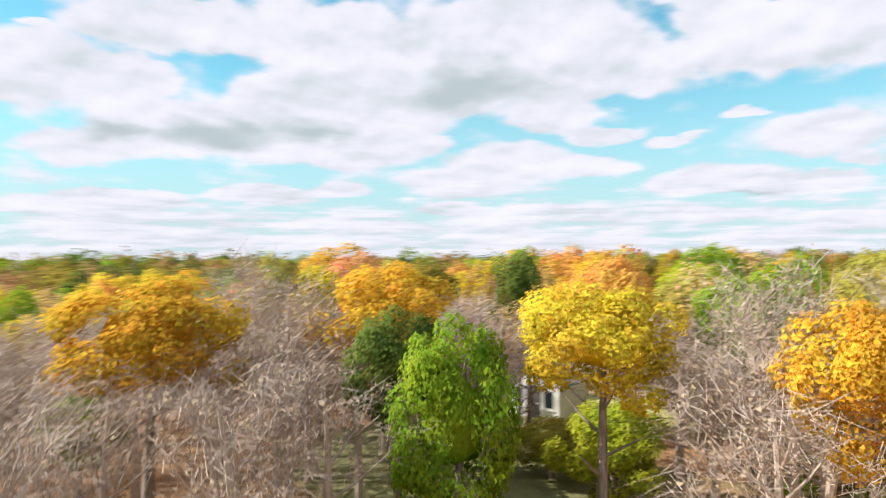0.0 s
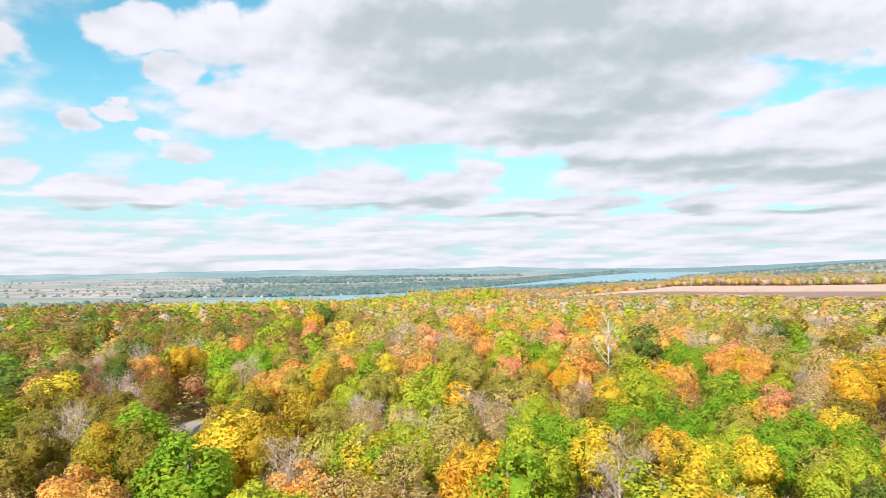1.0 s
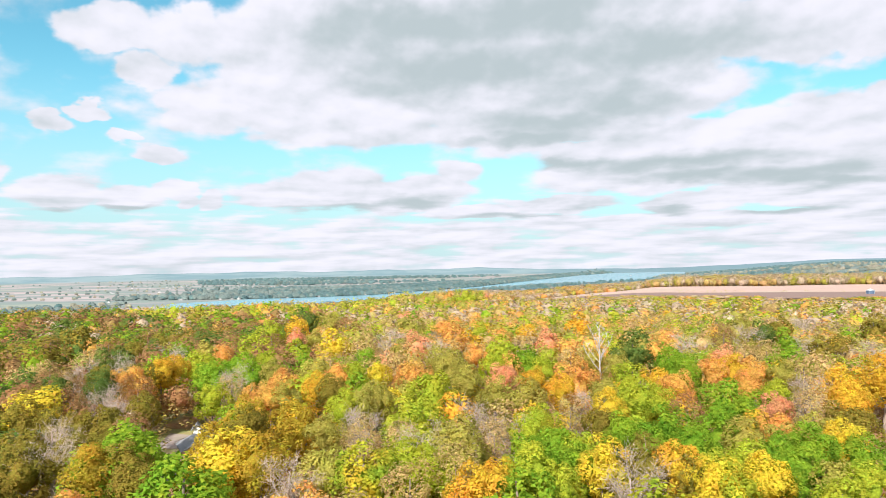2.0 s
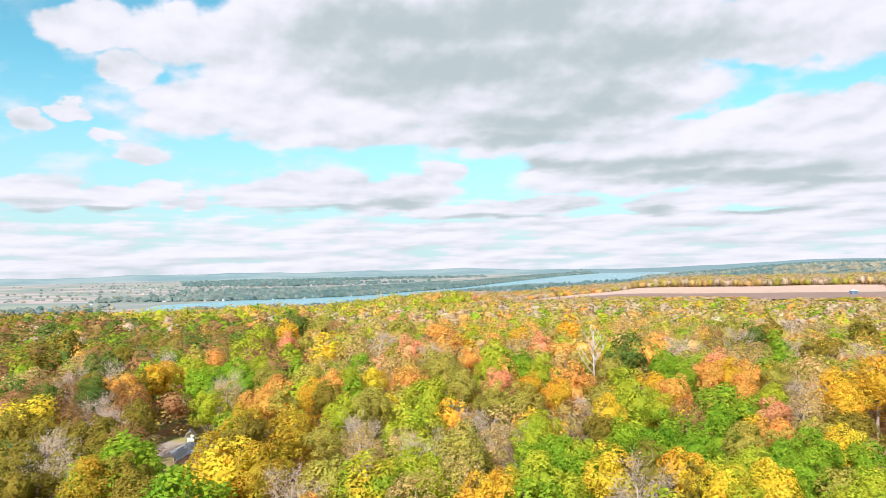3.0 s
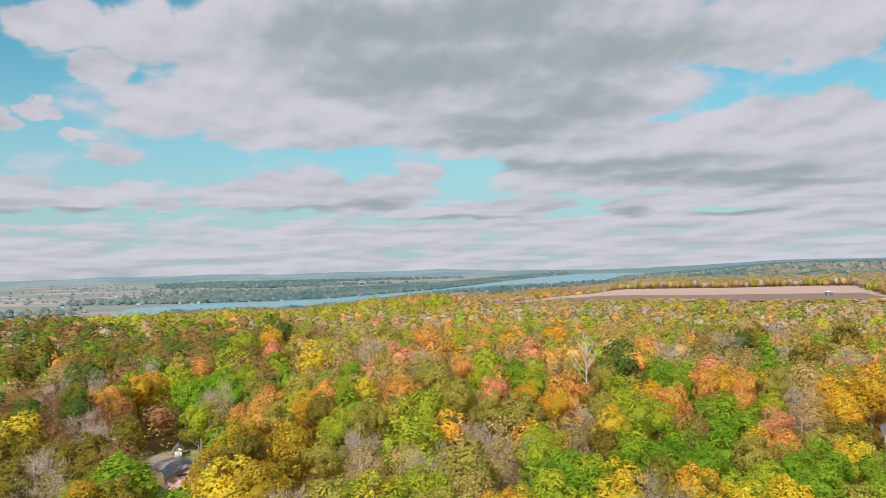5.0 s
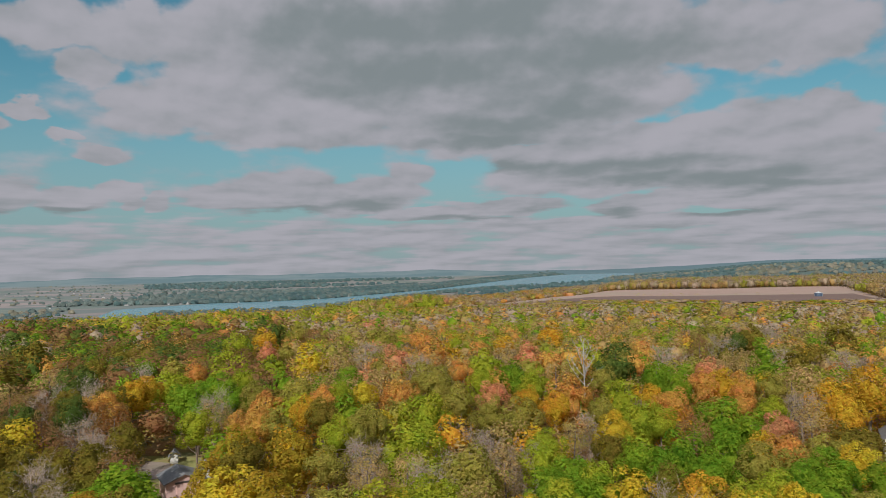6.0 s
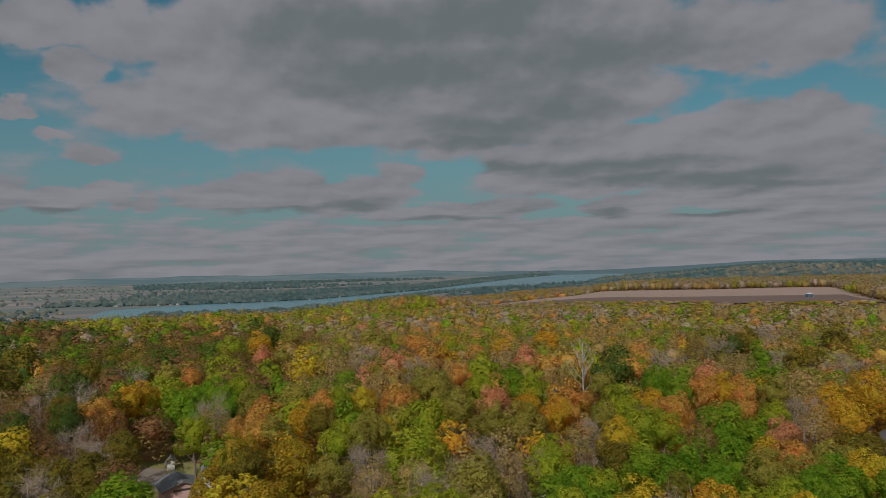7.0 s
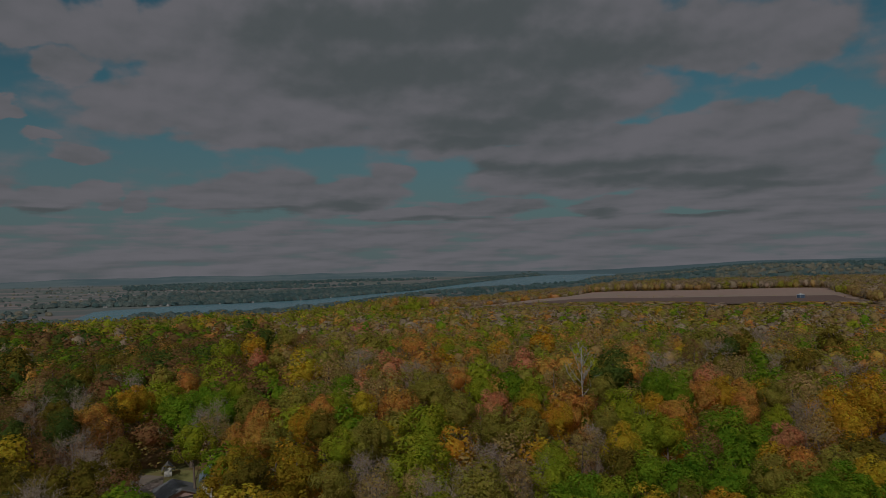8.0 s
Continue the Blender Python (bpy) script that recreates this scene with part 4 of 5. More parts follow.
# ---- the rest of the wood ----
def mixture(x, y):
    """Which colours grow where, with their shares; the left is darkened for cloud shade."""
    r, az = math.hypot(x, y), math.degrees(math.atan2(x, y))
    if r > 300 and -26 < az < 2:
        return {"olive": 4, "lime": 3, "tan": 3, "orange": 1.5, "green": 1, "yellow": 1}
    if r > 380 and 2 < az < 13:
        return {"orange": 2, "tan": 5, "olive": 2, "rust": 1, "bare": 6, "red": 0.6}
    if r > 380 and az >= 13:
        return {"bare": 7, "tan": 4.5, "olive": 3, "lime": 0.6}
    # cloud shade over the left wood, put in as darker leaf colours
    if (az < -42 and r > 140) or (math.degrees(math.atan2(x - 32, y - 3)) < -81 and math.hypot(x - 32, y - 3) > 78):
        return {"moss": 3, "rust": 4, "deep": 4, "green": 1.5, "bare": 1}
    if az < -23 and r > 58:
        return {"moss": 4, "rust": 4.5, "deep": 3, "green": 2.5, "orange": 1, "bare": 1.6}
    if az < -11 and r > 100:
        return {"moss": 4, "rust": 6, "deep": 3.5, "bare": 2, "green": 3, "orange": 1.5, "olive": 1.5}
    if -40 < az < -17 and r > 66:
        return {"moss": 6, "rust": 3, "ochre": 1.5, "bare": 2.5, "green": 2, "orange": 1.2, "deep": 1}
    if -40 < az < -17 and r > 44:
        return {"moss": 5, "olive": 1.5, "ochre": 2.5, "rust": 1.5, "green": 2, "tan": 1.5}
    if az > 18 and r > 75:
        return {"tan": 5, "bare": 5, "olive": 3.4, "gold": 0.8, "lime": 1.5, "orange": 1.8, "green": 1.2, "moss": 1}
    if az > 8 and r < 75:
        return {"green": 5, "lime": 3, "turning": 2.5, "yellow": 1.5, "gold": 1, "olive": 2}
    if r > 105:
        return {"tan": 6, "bare": 5, "olive": 3.4, "lime": 2.2, "orange": 2.4, "gold": 0.7, "green": 1.4, "red": 0.6}
    if az > -8 and r > 45:
        return {"tan": 4.5, "bare": 3, "olive": 2.5, "lime": 2.5, "gold": 1.8, "orange": 2.2, "yellow": 1.2, "green": 0.8}
    if az < -45:
        return {"bare": 3, "tan": 3, "orange": 3, "gold": 3.5, "yellow": 3, "green": 1.2, "lime": 2}
    return {"yellow": 4.5, "gold": 4, "lime": 2, "tan": 3, "orange": 3, "bare": 1.2, "green": 0.5}


def far_crown(seed, loose, leaves, size, lobes=6, base=5.4, inner=0.6):
    rng = np.random.default_rng(seed)
    return crown_shape(rng, leaves, size, 2.6, base, 12.4, lobes, loose=loose, core=0, inner=inner)


def twig_crown(seed, twigs, wide):
    """The haze of fine rising twigs of a bare tree, with its boughs."""
    rng = np.random.default_rng(seed)
    up = rng.uniform(0.0, 1.0, twigs)
    turn = rng.uniform(0, 6.283, twigs)
    reach = 2.5 * np.sqrt(rng.uniform(0.02, 1.0, twigs)) * np.sin(0.35 + 2.5 * up) ** 0.7
    root = np.stack([np.cos(turn) * reach * 0.8, np.sin(turn) * reach * 0.8, 4.5 + 6.6 * up], 1)
    way = np.stack([np.cos(turn) * reach * 0.3, np.sin(turn) * reach * 0.3, rng.uniform(0.7, 1.7, twigs)], 1) + rng.normal(0, 0.25, (twigs, 3))
    flat = np.cross(way, rng.normal(0, 1, (twigs, 3)))
    flat *= wide / np.linalg.norm(flat, axis=1, keepdims=True)
    verts = np.stack([root - flat, root + flat, root + way], 1).reshape(-1, 3)
    normal = np.repeat(np.stack([np.cos(turn) * 0.7, np.sin(turn) * 0.7, 0.7 + 0 * turn], 1), 3, 0)
    return verts, np.arange(3 * twigs).reshape(twigs, 3), normal


class Heap:
    """Many crowns joined into one mesh."""

    def __init__(self):
        self.verts, self.faces, self.normals, self.mats, self.count = [], [], [], [], 0

    def put(self, shape, x, y, z, wide, tall, turn, mat):
        v, f, n = shape
        c, s = math.cos(turn), math.sin(turn)
        spin = np.array([(c, s, 0), (-s, c, 0), (0, 0, 1)])
        self.verts.append((v @ spin) * (wide, wide, tall) + (x, y, z))
        self.faces.append(f + self.count)
        self.normals.append(n @ spin)
        self.mats.append(np.full(len(f), mat))
        self.count += len(v)

    def make(self, name, mats, label, category):
        mesh = from_arrays(name, np.concatenate(self.verts), np.concatenate(self.faces), mats, np.concatenate(self.mats), True, np.concatenate(self.normals))
        return tagged(new(name, mesh), label, category, kind="stuff")


def wood(rng):
    step = 4.1
    mid = [far_crown(600 + k, 0.1, 600, 0.46, 11) for k in range(12)]
    mid_thin = [far_crown(650 + k, 0.3, 520, 0.42, 9) for k in range(7)]
    twiggy = [twig_crown(660 + k, 260, 0.05) for k in range(6)]
    middle = [far_crown(680 + k, 0.1, 220, 0.58, 7, 5.2, 0.74) for k in range(12)]
    middle_twiggy = [twig_crown(690 + k, 140, 0.07) for k in range(6)]
    far = [far_crown(700 + k, 0.05, 62, 0.85, 5, 5.0, 0.8) for k in range(14)]
    edge = [far_crown(720 + k, 0.2, 130, 0.7, 6, 2.6, 0.7) for k in range(10)]
    names = list(LEAVES)
    near_xy = np.array([(x, y) for x, y, _ in taken])
    near_r = np.array([r for *_, r in taken])
    under = [far_crown(750 + k, 0.35, 120, 0.5, 5, 2.0) for k in range(10)]
    heaps = {"near": Heap(), "far": Heap(), "under": Heap()}
    for i in range(-121, 122):
        for j in range(-45, 197):
            x = (i + 0.5 * (j % 2)) * step + rng.uniform(-1.25, 1.25)
            y = j * step * 0.866 + rng.uniform(-1.25, 1.25)
            r, az = math.hypot(x, y), math.degrees(math.atan2(x, y))
            az2 = math.degrees(math.atan2(x - 34, y))
            ahead = -118 < az < 42 or -112 < az2 < -15
            if r > float(rim(az)) + 45 or (not ahead and r > 46) or clearing(x, y, 3.0):
                continue
            start = math.hypot(x - 32, y - 3)
            if start < 21 and -112 < az2 < -25:
                continue
            if (r > 400 and az < 2 and rng.random() < 0.35) or (az < -45 and r > 130 and rng.random() < (0.5 if az > -60 else 0.6)) or (az < -45 and r > 330):
                continue
            if r < 150 and (start > 30 or az2 > -30) and az > -70 and ahead:
                # saplings and low trees between the crowns
                kind = rng.choice(("bare", "bare", "tan", "tan", "tan", "olive", "olive", "lime") if start > 52 or az2 > -25 else ("bare",))
                sapling = (twiggy[rng.randrange(6)] if kind == "bare" else under[rng.randrange(10)], x + 2.3, y + 1.3, float(ground_z(x, y)), rng.uniform(0.7, 1.0), rng.uniform(0.26, 0.46), rng.uniform(0, 6.283), names.index(kind))
                if not clearing(x + 2.3, y + 1.3, 2.5):
                    heaps["under"].put(*sapling)
            if (np.hypot(near_xy[:, 0] - x, near_xy[:, 1] - y) < near_r * 1.0 + 1.7).any():
                continue
            if start < 43 and -112 < az2 < -34:
                continue
            if r > 230 and rng.random() < 0.45:
                continue
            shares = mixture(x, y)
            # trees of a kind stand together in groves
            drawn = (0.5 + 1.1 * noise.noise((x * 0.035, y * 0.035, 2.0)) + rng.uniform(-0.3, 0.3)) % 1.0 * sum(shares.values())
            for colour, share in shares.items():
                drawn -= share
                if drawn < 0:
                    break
            tall = rng.uniform(11.4, 14.6) if r < 90 else rng.triangular(10.5, 16.0, 13.4) * (0.52 - 0.24 * float(smooth(az, -2, 4) - smooth(az, 13, 18)) if r > 400 else 1.0 - 0.25 * float(smooth(r, 110, 230)))
            wide = rng.uniform(1.6, 2.6) * (1.0 if r < 230 else 1.35 if r < 400 else rng.uniform(1.0, 1.7))
            if az > -4 and 180 < r < 400:
                tall = max(2.2, min(tall, 28.6 - 0.0555 * r - float(ground_z(x, y)) + float(rise(x, y))))
            if 40 < r < 54 and -24.0 < az < -18.5:
                tall = min(tall, 26.0 - 0.3 * r)
            if 78 < r < 117 and abs(az - 11.7) < 3.2:
                tall = min(tall, 11.5)
            if ahead and math.hypot(x - 6, y - 12) < 60:
                plant(colour, x, y, tall, wide)
                continue
            zone = "near" if r < 130 and (az > -45 or r < 60) else "far"
            if zone == "near":
                shapes = twiggy if colour == "bare" else mid_thin if colour == "tan" else mid
            elif r < 230 and (az > -45 or r < 110):
                shapes = middle_twiggy if colour == "bare" else middle
            else:
                shapes = edge if r > 400 else far
            tall = max(2.2, tall - float(rise(x, y)))
            sunk = 2.6 if r > 400 else 0.0
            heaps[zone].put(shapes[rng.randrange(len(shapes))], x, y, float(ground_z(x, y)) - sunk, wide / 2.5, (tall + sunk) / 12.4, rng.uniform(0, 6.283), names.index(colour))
    for zone, heap in heaps.items():
        if zone == "under":
            heap.make("undergrowth", list(LEAVES.values()), "tan and olive saplings between the taller trees", "undergrowth")
        else:
            heap.make("woodland", list(LEAVES.values()), "mixed autumn woodland canopy in yellow, green and rust", "woodland")


wood(random.Random(7))

# ---- low bushes along the boundary between the two fields ----
def bush(shape, x, y, size, colour):
    v, f, n = shape
    mesh = from_arrays("bush", v * (size / 5.2, size / 5.2, size / 9.0), f, [LEAVES[colour]], smooth_faces=True, normals=n)
    ob = tagged(new("field_bush", mesh), "low scrubby bush on the edge of a ploughed field", "bush", "bushes between the fields")
    ob.location = (x, y, float(ground_z(x, y)) + 0.2 - 0.2 * size)


def field_bushes(rng):
    shapes = [far_crown(900 + k, 0.3, 120, 0.5, 7, 2.0) for k in range(5)]
    for k in range(19):
        x = 133 + k * 2.5 + rng.uniform(-1, 1) if k < 15 else rng.uniform(185, 250)
        y = float(np.interp(x, [p[0] for p in FIELD_MID], [p[1] for p in FIELD_MID])) + rng.uniform(-2, 2)
        bush(shapes[k % 5], x, y, rng.uniform(1.4, 2.8), rng.choice(("olive", "tan", "bare", "lime")))


field_bushes(random.Random(12))

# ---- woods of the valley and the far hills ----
# bluish, greyed leaves: the haze of distance is mixed into these colours
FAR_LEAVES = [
    leaf_material("hazy_dark_wood", (0.08, 0.14, 0.145), (0.115, 0.18, 0.18), clear=0.1, patch=0.004, grain=0.35),
    leaf_material("hazy_grey_wood", (0.12, 0.165, 0.16), (0.165, 0.2, 0.185), clear=0.1, patch=0.004, grain=0.35),
    leaf_material("hazy_tan_wood", (0.2, 0.205, 0.155), (0.26, 0.235, 0.18), clear=0.1, patch=0.01, grain=0.35),
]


def bank(x, y, line):
    """How far a place lies beyond a bank of the river (to the far side, upstream being +y)."""
    return np.interp(x, [p[0] for p in line[4:]], [p[1] for p in line[4:]])


def far_woods(rng):
    crown = []
    for k in range(8):
        r2 = np.random.default_rng(800 + k)
        crown.append(crown_shape(r2, 6, 3.6, 7.0, -1.5, 9.0, 1, cap=True, core=1.25))
    heap = Heap()

    # far crowns catch the light as one rolling surface
    crown = [(v, f, (n * 0.45 + (0, 0, 0.8)) / np.linalg.norm(n * 0.45 + (0, 0, 0.8), axis=1, keepdims=True)) for v, f, n in crown]

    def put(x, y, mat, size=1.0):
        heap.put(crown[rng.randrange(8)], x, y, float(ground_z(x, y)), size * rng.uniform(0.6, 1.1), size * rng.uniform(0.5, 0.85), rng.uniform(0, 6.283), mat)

    # belts on the far bank, thick between -24 and 10 degrees
    for _ in range(4400):
        x = rng.triangular(-820, 900, -60)
        deep = rng.random() ** 1.5 * 700
        y = bank(max(x, -560), 0, FAR_BANK) + 14 + deep * (1.0 if x < 0 else 0.7)
        if math.hypot(x, y) < 4700:
            put(x, y, 1 if rng.random() < (0.7 if x < -350 else 0.4) else 0)
    # the dark wood further back
    for _ in range(1700):
        az, r = radians(rng.uniform(-21, 3)), rng.uniform(2300, 3900)
        if r > 2900 + 300 * math.sin(az * 9) and noise.noise((r * math.sin(az) * 0.0022, r * 0.0011, 3.0)) > -0.18:
            put(r * math.sin(az), r * math.cos(az), 0 if rng.random() < 0.8 else 1, 1.15)
    # scattered hedges and copses in the farmland
    for _ in range(3000):
        az, r = radians(rng.uniform(-75, -14)), rng.uniform(1700, 4300)
        if noise.noise((r * math.sin(az) * 0.0018, r * 0.007, 8.0)) > 0.12:
            put(r * math.sin(az), r * math.cos(az), rng.choice((1, 1, 1, 2)), 0.6)
    # the near bank and the rising land beyond the fields
    for _ in range(3800):
        az, r = rng.uniform(3, 42), rng.uniform(720, 3400) if rng.random() < 0.7 else rng.uniform(720, 1500)
        a = radians(az)
        x, y = r * math.sin(a), r * math.cos(a)
        if y > bank(x, 0, NEAR_BANK) - 20 and x < 1250:
            continue
        dark = noise.noise((x * 0.0016, y * 0.0011, 5.0)) > -0.12
        if az < 25 and r < 2600:
            dark = True
        put(x, y, 0 if dark else (2 if rng.random() < 0.7 else 1), 0.9)
    for _ in range(1900):
        az, r = radians(rng.uniform(7, 34)), rng.uniform(2500, 4650)
        x, y = r * math.sin(az), r * math.cos(az)
        if (y < bank(x, 0, NEAR_BANK) - 20) and r < 4200 and noise.noise((x * 0.0012, y * 0.003, 9.0)) > -0.2:
            put(x, y, 0, 0.6)
    for _ in range(500):
        x = rng.uniform(-420, 330)
        y = bank(x, 0, NEAR_BANK) - rng.uniform(12, 120)
        put(x, y, 1 if rng.random() < 0.5 else 0, 0.8)
    # the wooded near bank below the plateau, with pale trees
    for _ in range(1300):
        az, r = radians(rng.uniform(-60, -20)), rng.uniform(880, 1500)
        x, y = r * math.sin(az), r * math.cos(az)
        if noise.noise((x * 0.006, y * 0.006, 1.0)) > -0.15 and not (-600 < x < -280 and y > 1080):
            put(x, y, rng.choice((1, 1, 2, 2, 0)), 0.75)
    heap.make("far_woods", FAR_LEAVES, "distant grey-green woods along a river valley, haze in their colour", "woodland")


far_woods(random.Random(21))


# ---- buildings ----
WHITE = rough_material("white_siding", (0.74, 0.73, 0.72), (0.8, 0.79, 0.77), 3.0, 0.6, 0.005, stretch=(0.2, 0.2, 6))
PALE = rough_material("weathered_siding", (0.42, 0.42, 0.42), (0.52, 0.51, 0.5), 3.0, 0.7)
PINK = rough_material("faded_pink_siding", (0.66, 0.44, 0.42), (0.74, 0.52, 0.49), 3.0, 0.7, 0.005, stretch=(0.2, 0.2, 6))
SHINGLE = rough_material("grey_shingles", (0.17, 0.175, 0.19), (0.24, 0.24, 0.255), 4.0, 0.85, 0.01)
SLATE = rough_material("blue_grey_metal_roof", (0.2, 0.27, 0.34), (0.26, 0.33, 0.4), 2.0, 0.5, 0.004, stretch=(4, 0.3, 1))
BROWN_ROOF = rough_material("brown_shingles", (0.24, 0.2, 0.19), (0.33, 0.28, 0.26), 4.0, 0.85, 0.01)
TRIM = rough_material("white_trim", (0.78, 0.78, 0.77), (0.82, 0.82, 0.8), 2.0, 0.5)
DARK_TRIM = rough_material("dark_trim", (0.08, 0.07, 0.07), (0.12, 0.1, 0.1), 2.0, 0.6)
GRAVEL = rough_material("drive_gravel", (0.3, 0.24, 0.22), (0.37, 0.3, 0.27), 3.0, 0.95, 0.02, third=(0.27, 0.23, 0.19), third_scale=0.2)
ASPHALT = rough_material("worn_asphalt", (0.17, 0.17, 0.18), (0.23, 0.225, 0.23), 4.0, 0.9, 0.01, third=(0.26, 0.24, 0.22), third_scale=0.3)
LAWN = rough_material("yard_grass", (0.28, 0.3, 0.1), (0.38, 0.36, 0.14), 3.0, 0.95, 0.02, third=(0.34, 0.26, 0.12), third_scale=0.25)
STEEL = rough_material("blue_steel", (0.1, 0.16, 0.26), (0.14, 0.2, 0.3), 1.5, 0.4, 0.0, metal=0.3, stretch=(1, 1, 0.1))
PALE_STEEL = rough_material("galvanised_steel", (0.66, 0.68, 0.7), (0.74, 0.76, 0.78), 1.0, 0.4, 0.0, metal=0.3)


def pane_material():
    mat, g = material("window_glass")
    g.add("ShaderNodeOutputMaterial", {0: g.add("ShaderNodeBsdfPrincipled", {"Base Color": (0.03, 0.04, 0.05, 1), "Roughness": 0.08}).outputs[0]})
    return mat


GLASS = pane_material()


def part(name, bm, mat, parent, label=""):
    """Links a bmesh as one mesh object under a thing or a part."""
    mesh = bpy.data.meshes.new(name)
    bm.to_mesh(mesh)
    bm.free()
    mesh.materials.append(mat)
    ob = new(name, mesh)
    ob.parent = parent
    if label:
        ob["label"] = label
    return ob


def box(bm, x0, y0, z0, x1, y1, z1):
    bmesh.ops.create_cube(bm, size=1.0, matrix=Matrix.Translation(((x0 + x1) / 2, (y0 + y1) / 2, (z0 + z1) / 2)) @ Matrix.Diagonal((x1 - x0, y1 - y0, z1 - z0, 1)))
    return bm


def prism(bm, outline, y0, y1):
    """A solid with the outline (x, z) that runs from y0 to y1."""
    front = [bm.verts.new((x, y0, z)) for x, z in outline]
    back = [bm.verts.new((x, y1, z)) for x, z in outline]
    n = len(outline)
    bm.faces.new(front)
    bm.faces.new(back[::-1])
    for k in range(n):
        bm.faces.new((front[(k + 1) % n], front[k], back[k], back[(k + 1) % n]))
    bmesh.ops.recalc_face_normals(bm, faces=bm.faces)
    return bm


def window(parent, x, y, z, w, h):
    """A framed window on a wall that faces -y."""
    win = part("window", box(bmesh.new(), x - w / 2, y - 0.04, z, x + w / 2, y + 0.02, z + h), TRIM, parent, "white window frame")
    part("pane", box(bmesh.new(), x - w / 2 + 0.08, y - 0.055, z + 0.08, x + w / 2 - 0.08, y - 0.042, z + h - 0.08), GLASS, win, "dark glass pane")
    part("sill", box(bmesh.new(), x - w / 2 - 0.05, y - 0.12, z - 0.07, x + w / 2 + 0.05, y + 0.01, z - 0.002), TRIM, win)


def gable_house(name, label, x, y, turn, w, d, eaves, ridge, walls, roof, windows=(), door=None, garage=None, across=False, category="house"):
    """A house with gable walls towards -y and +y (or, across, towards the sides), a roof of two slabs, and its openings."""
    house = tagged(new(name), label, category)
    house.matrix_basis = pose(x, y, float(ground_z(x, y)) - 0.05, 0, 0, turn)
    hw, hd = w / 2, d / 2
    body = bmesh.new()
    if across:
        prism(body, [(-hd, 0), (hd, 0), (hd, eaves), (0, ridge), (-hd, eaves)], -hw, hw)
        bmesh.ops.rotate(body, verts=body.verts, cent=(0, 0, 0), matrix=Matrix.Rotation(radians(90), 3, "Z"))
    else:
        prism(body, [(-hw, 0), (hw, 0), (hw, eaves), (0, ridge), (-hw, eaves)], -hd, hd)
    part("wall", body, walls, house)
    half, run = (hd, hw) if across else (hw, hd)
    drop = (ridge - eaves) / half
    for side in (-1, 1):
        slab = bmesh.new()
        e = 0.3
        prism(slab, [(0, ridge + 0.02), (side * (half + e), eaves - drop * e + 0.02), (side * (half + e), eaves - drop * e + 0.16), (0, ridge + 0.18)], -run - e, run + e)
        if across:
            bmesh.ops.rotate(slab, verts=slab.verts, cent=(0, 0, 0), matrix=Matrix.Rotation(radians(90), 3, "Z"))
        part("roof", slab, roof, house)
    for wx, wz, ww, wh in windows:
        window(house, wx, -hd, wz, ww, wh)
    if door is not None:
        leaf = part("door", box(bmesh.new(), door - 0.45, -hd - 0.05, 0.05, door + 0.45, -hd + 0.02, 2.05), DARK_TRIM, house)
        part("handle", box(bmesh.new(), door + 0.3, -hd - 0.1, 1.0, door + 0.36, -hd - 0.052, 1.12), TRIM, leaf)
    if garage:
        gx, gw = garage
        panel = part("garage_door", box(bmesh.new(), gx - gw / 2, -hd - 0.05, 0.05, gx + gw / 2, -hd + 0.02, 2.1), PINK, house, "faded pink sectional door")
        for k in range(4):
            part("panel", box(bmesh.new(), gx - gw / 2 + 0.05, -hd - 0.075, 0.1 + k * 0.5, gx + gw / 2 - 0.05, -hd - 0.052, 0.55 + k * 0.5), PINK, panel)
        part("lintel", box(bmesh.new(), gx - gw / 2 - 0.1, -hd - 0.09, 2.12, gx + gw / 2 + 0.1, -hd + 0.01, 2.3), DARK_TRIM, house)
    return house


# the yard seen through the gap in the trees
def yard_sheet(name, corners, mat, lift, label, category):
    bm = bmesh.new()
    ring = [bm.verts.new((x, y, float(ground_z(x, y)) + lift)) for x, y in corners]
    face = bm.faces.new(ring)
    if face.normal.z < 0:
        face.normal_flip()
    bmesh.ops.subdivide_edges(bm, edges=bm.edges, cuts=6, use_grid_fill=True)
    for v in bm.verts:
        v.co.z = float(ground_z(v.co.x, v.co.y)) + lift
    mesh = bpy.data.meshes.new(name)
    bm.to_mesh(mesh)
    bm.free()
    mesh.materials.append(mat)
    tagged(new(name, mesh), label, category, kind="structure")


yard_sheet("lawn", [(-34.5, 72), (-26.5, 71), (-31, 94), (-40, 96)], LAWN, 0.10, "patchy autumn lawn of a yard among trees", "lawn")
yard_sheet("driveway", [(-36.4, 84.2), (-32.4, 84.8), (-34.4, 91.5), (-38.2, 93)], GRAVEL, 0.16, "pale gravel turning place beside a garage", "driveway")
yard_sheet("driveway", [(-33.4, 71.5), (-26.4, 71.5), (-28.4, 76.8), (-33.6, 77.2)], ASPHALT, 0.16, "grey paved drive in front of a garage", "driveway")
yard_sheet("lawn", [(-12, 24), (-1, 19), (4, 30), (0, 46)], LAWN, 0.1, "pale leaf-strewn lawn round a house in the wood", "lawn")
gable_house("garage", "faded pink garage with a sectional door and grey roof", -28.6, 78.0, 30, 3.6, 3.8, 2.3, 3.0, PINK, SHINGLE, garage=(0.2, 2.1), category="garage")
gable_house("shed", "small white play hut at the edge of the trees", -34.0, 91.8, 15, 0.9, 0.9, 1.2, 1.7, WHITE, SHINGLE, category="shed")
gable_house("shed", "shed with a blue-grey metal roof beside yellow trees", -26.6, 84.4, 14, 2.4, 2.8, 2.1, 3.1, WHITE, SLATE, category="shed")
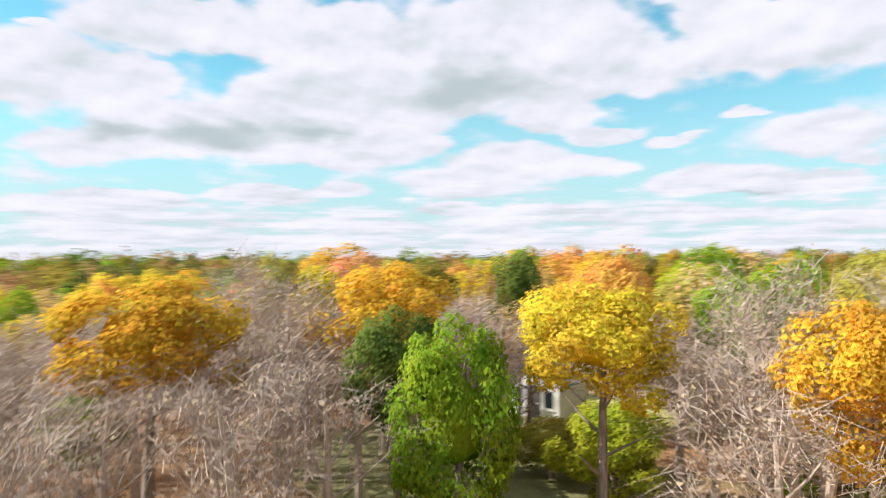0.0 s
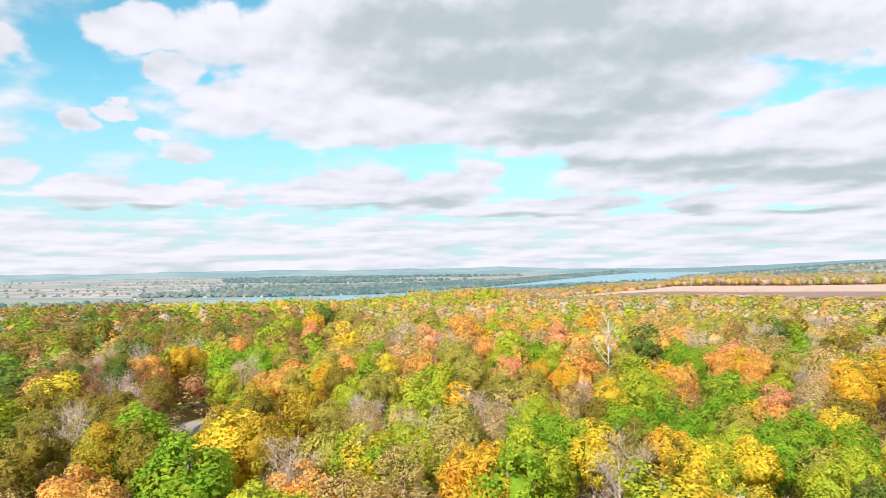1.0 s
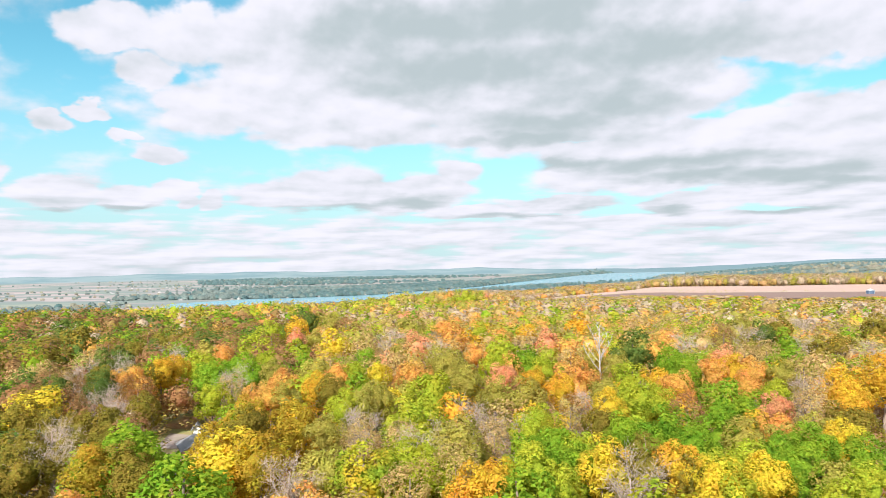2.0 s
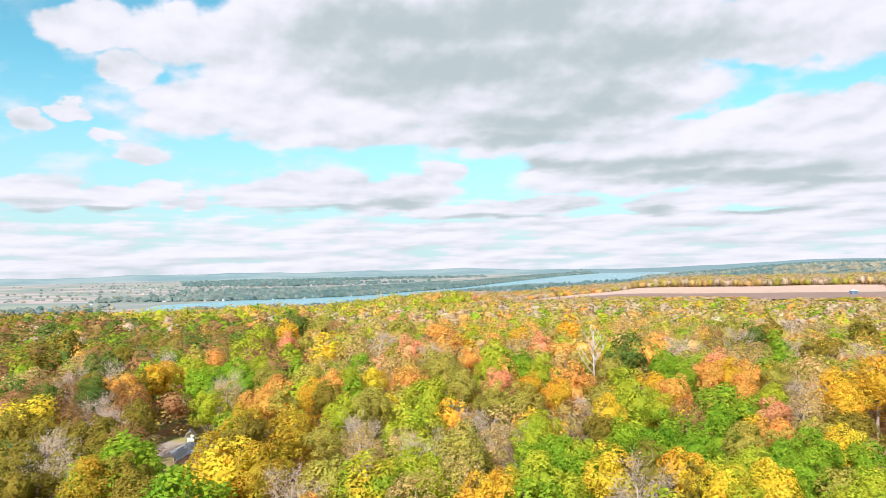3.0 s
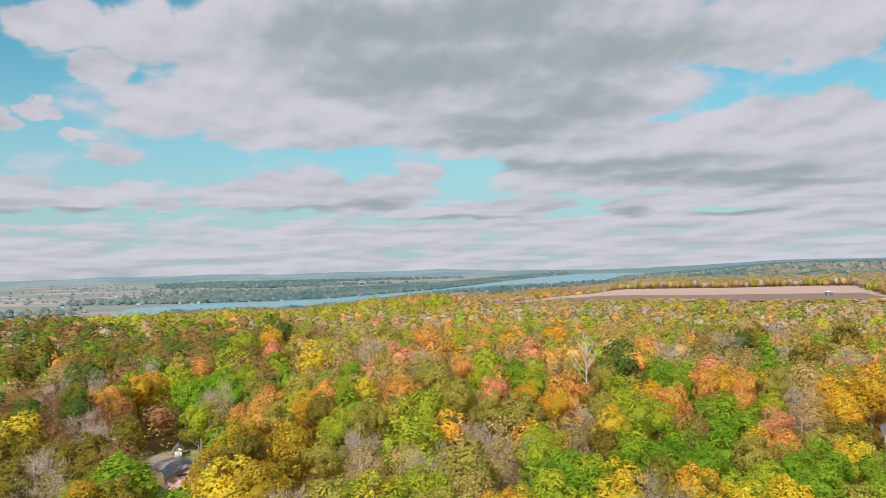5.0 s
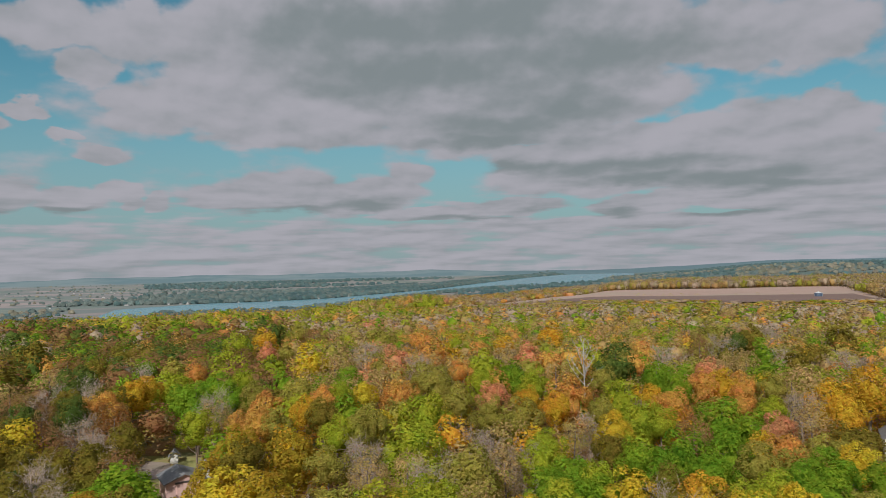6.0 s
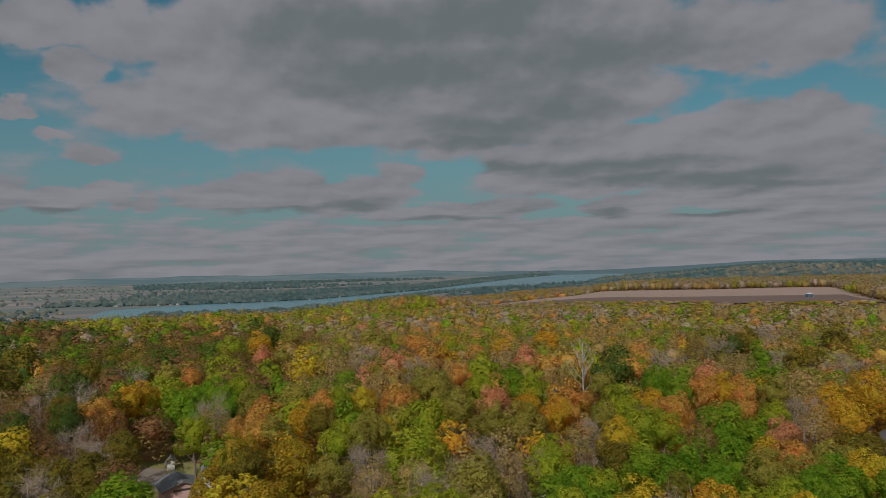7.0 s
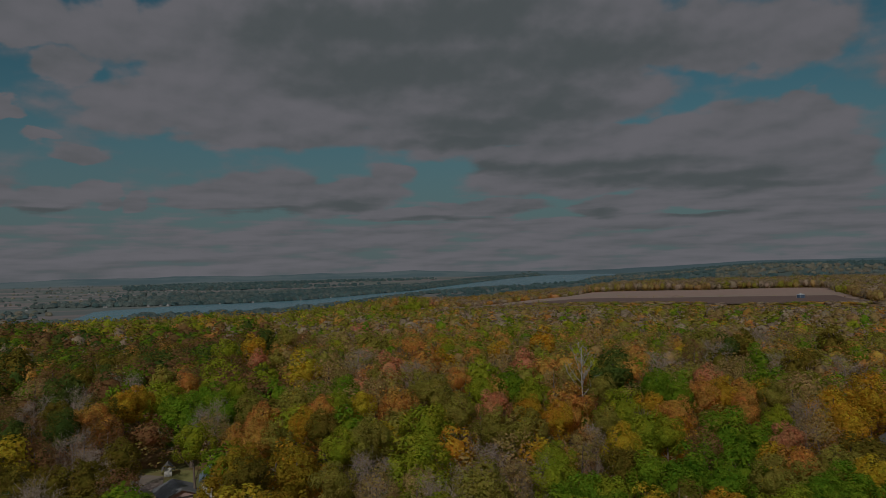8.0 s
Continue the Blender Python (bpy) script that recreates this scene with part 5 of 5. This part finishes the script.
# the white house in the wood where the flight begins, the dormered house, the white house to the east
gable_house("house", "white clapboard house half hidden by trees", -4.4, 23.2, 28, 3.4, 3.2, 2.3, 3.4, WHITE, SHINGLE, windows=[(-1.05, 0.8, 0.7, 1.1), (1.05, 0.8, 0.7, 1.1)], door=0)
dormered = gable_house("house", "brown-roofed house with two white dormers and a pale front", -111, 139, 40, 9, 6, 2.9, 6.2, WHITE, BROWN_ROOF, across=True, windows=[(-3, 0.9, 0.9, 1.1), (1.5, 0.9, 0.9, 1.1), (3.2, 0.9, 0.9, 1.1)], door=-0.8)
for dx in (-2.0, 1.8):
    dormer = part("dormer", prism(bmesh.new(), [(dx - 0.7, 3.2), (dx + 0.7, 3.2), (dx + 0.7, 4.8), (dx, 5.5), (dx - 0.7, 4.8)], -2.9, -0.6), TRIM, dormered, "white gabled dormer")
    part("pane", box(bmesh.new(), dx - 0.35, -2.93, 3.8, dx + 0.35, -2.902, 4.7), GLASS, dormer)
gable_house("house", "white house with a grey roof beside a red bush", 55.6, 84.2, -30, 4.2, 5, 2.6, 4.2, WHITE, SHINGLE, windows=[(-1.3, 1.0, 0.9, 1.2), (1.3, 1.0, 0.9, 1.2)], door=0)


def tank(x, y):
    """A round steel manure store with a shallow white roof."""
    thing = tagged(new("storage_tank"), "blue steel storage tank with a pale conical roof in a field", "tank")
    thing.matrix_basis = pose(x, y, float(ground_z(x, y)) + 0.75) @ Matrix.Diagonal((0.8, 0.8, 0.75, 1))
    bm = bmesh.new()
    bmesh.ops.create_cone(bm, cap_ends=True, segments=28, radius1=2.6, radius2=2.6, depth=2.6, matrix=Matrix.Translation((0, 0, 1.3)))
    part("shell", bm, STEEL, thing)
    for k in range(14):
        a = k * math.tau / 14
        bm = box(bmesh.new(), -0.06, -0.05, 0, 0.06, 0.05, 2.6)
        bmesh.ops.transform(bm, matrix=Matrix.Rotation(a, 4, "Z") @ Matrix.Translation((2.64, 0, 0)), verts=bm.verts)
        part("rib", bm, PALE_STEEL if k % 3 == 0 else STEEL, thing)
    bm = bmesh.new()
    bmesh.ops.create_cone(bm, cap_ends=True, segments=28, radius1=2.8, radius2=0.3, depth=0.9, matrix=Matrix.Translation((0, 0, 3.05)))
    part("roof", bm, PALE_STEEL, thing, "pale conical roof")
    bm = bmesh.new()
    bmesh.ops.create_cone(bm, cap_ends=True, segments=12, radius1=0.35, radius2=0.3, depth=0.4, matrix=Matrix.Translation((0, 0, 3.65)))
    part("vent", bm, PALE_STEEL, thing)


tank(223.6, 386)


# ---- houses along the river and the town behind it ----
def far_house_shape():
    house = gable_house("distant_house", "small pale house far off in the river valley", -300, 1560, 0, 8, 7, 3, 6, PALE, SHINGLE)
    tagged(house, group="houses in the valley")
    return house


def far_houses(rng):
    first = far_house_shape()

    def put(x, y, size):
        m = pose(x, y, float(ground_z(x, y)) - 0.1, 0, 0, rng.uniform(0, 180)) @ Matrix.Diagonal((size, size, size, 1))
        ob = copy_thing(first, m)
        ob.scale = (size, size, size)

    for _ in range(18):
        x = rng.uniform(-620, 20)
        put(x, bank(x, 0, FAR_BANK) + rng.uniform(4, 14), rng.uniform(0.5, 0.8))
    for _ in range(46):
        az, r = radians(rng.gauss(-21, 5)), rng.gauss(2650, 330)
        put(r * math.sin(az), r * math.cos(az), rng.uniform(0.5, 0.9))
    for _ in range(22):
        az, r = radians(rng.gauss(-2, 4)), rng.gauss(3950, 120)
        put(r * math.sin(az), r * math.cos(az), rng.uniform(0.6, 1.0))
    for _ in range(16):
        az, r = radians(rng.gauss(20, 3)), rng.gauss(3300, 200)
        put(r * math.sin(az), r * math.cos(az), rng.uniform(0.6, 1.0))
    for k in (0, 34):
        put(-1430 + k, 1300 + k * 0.4, 1.4)


far_houses(random.Random(5))
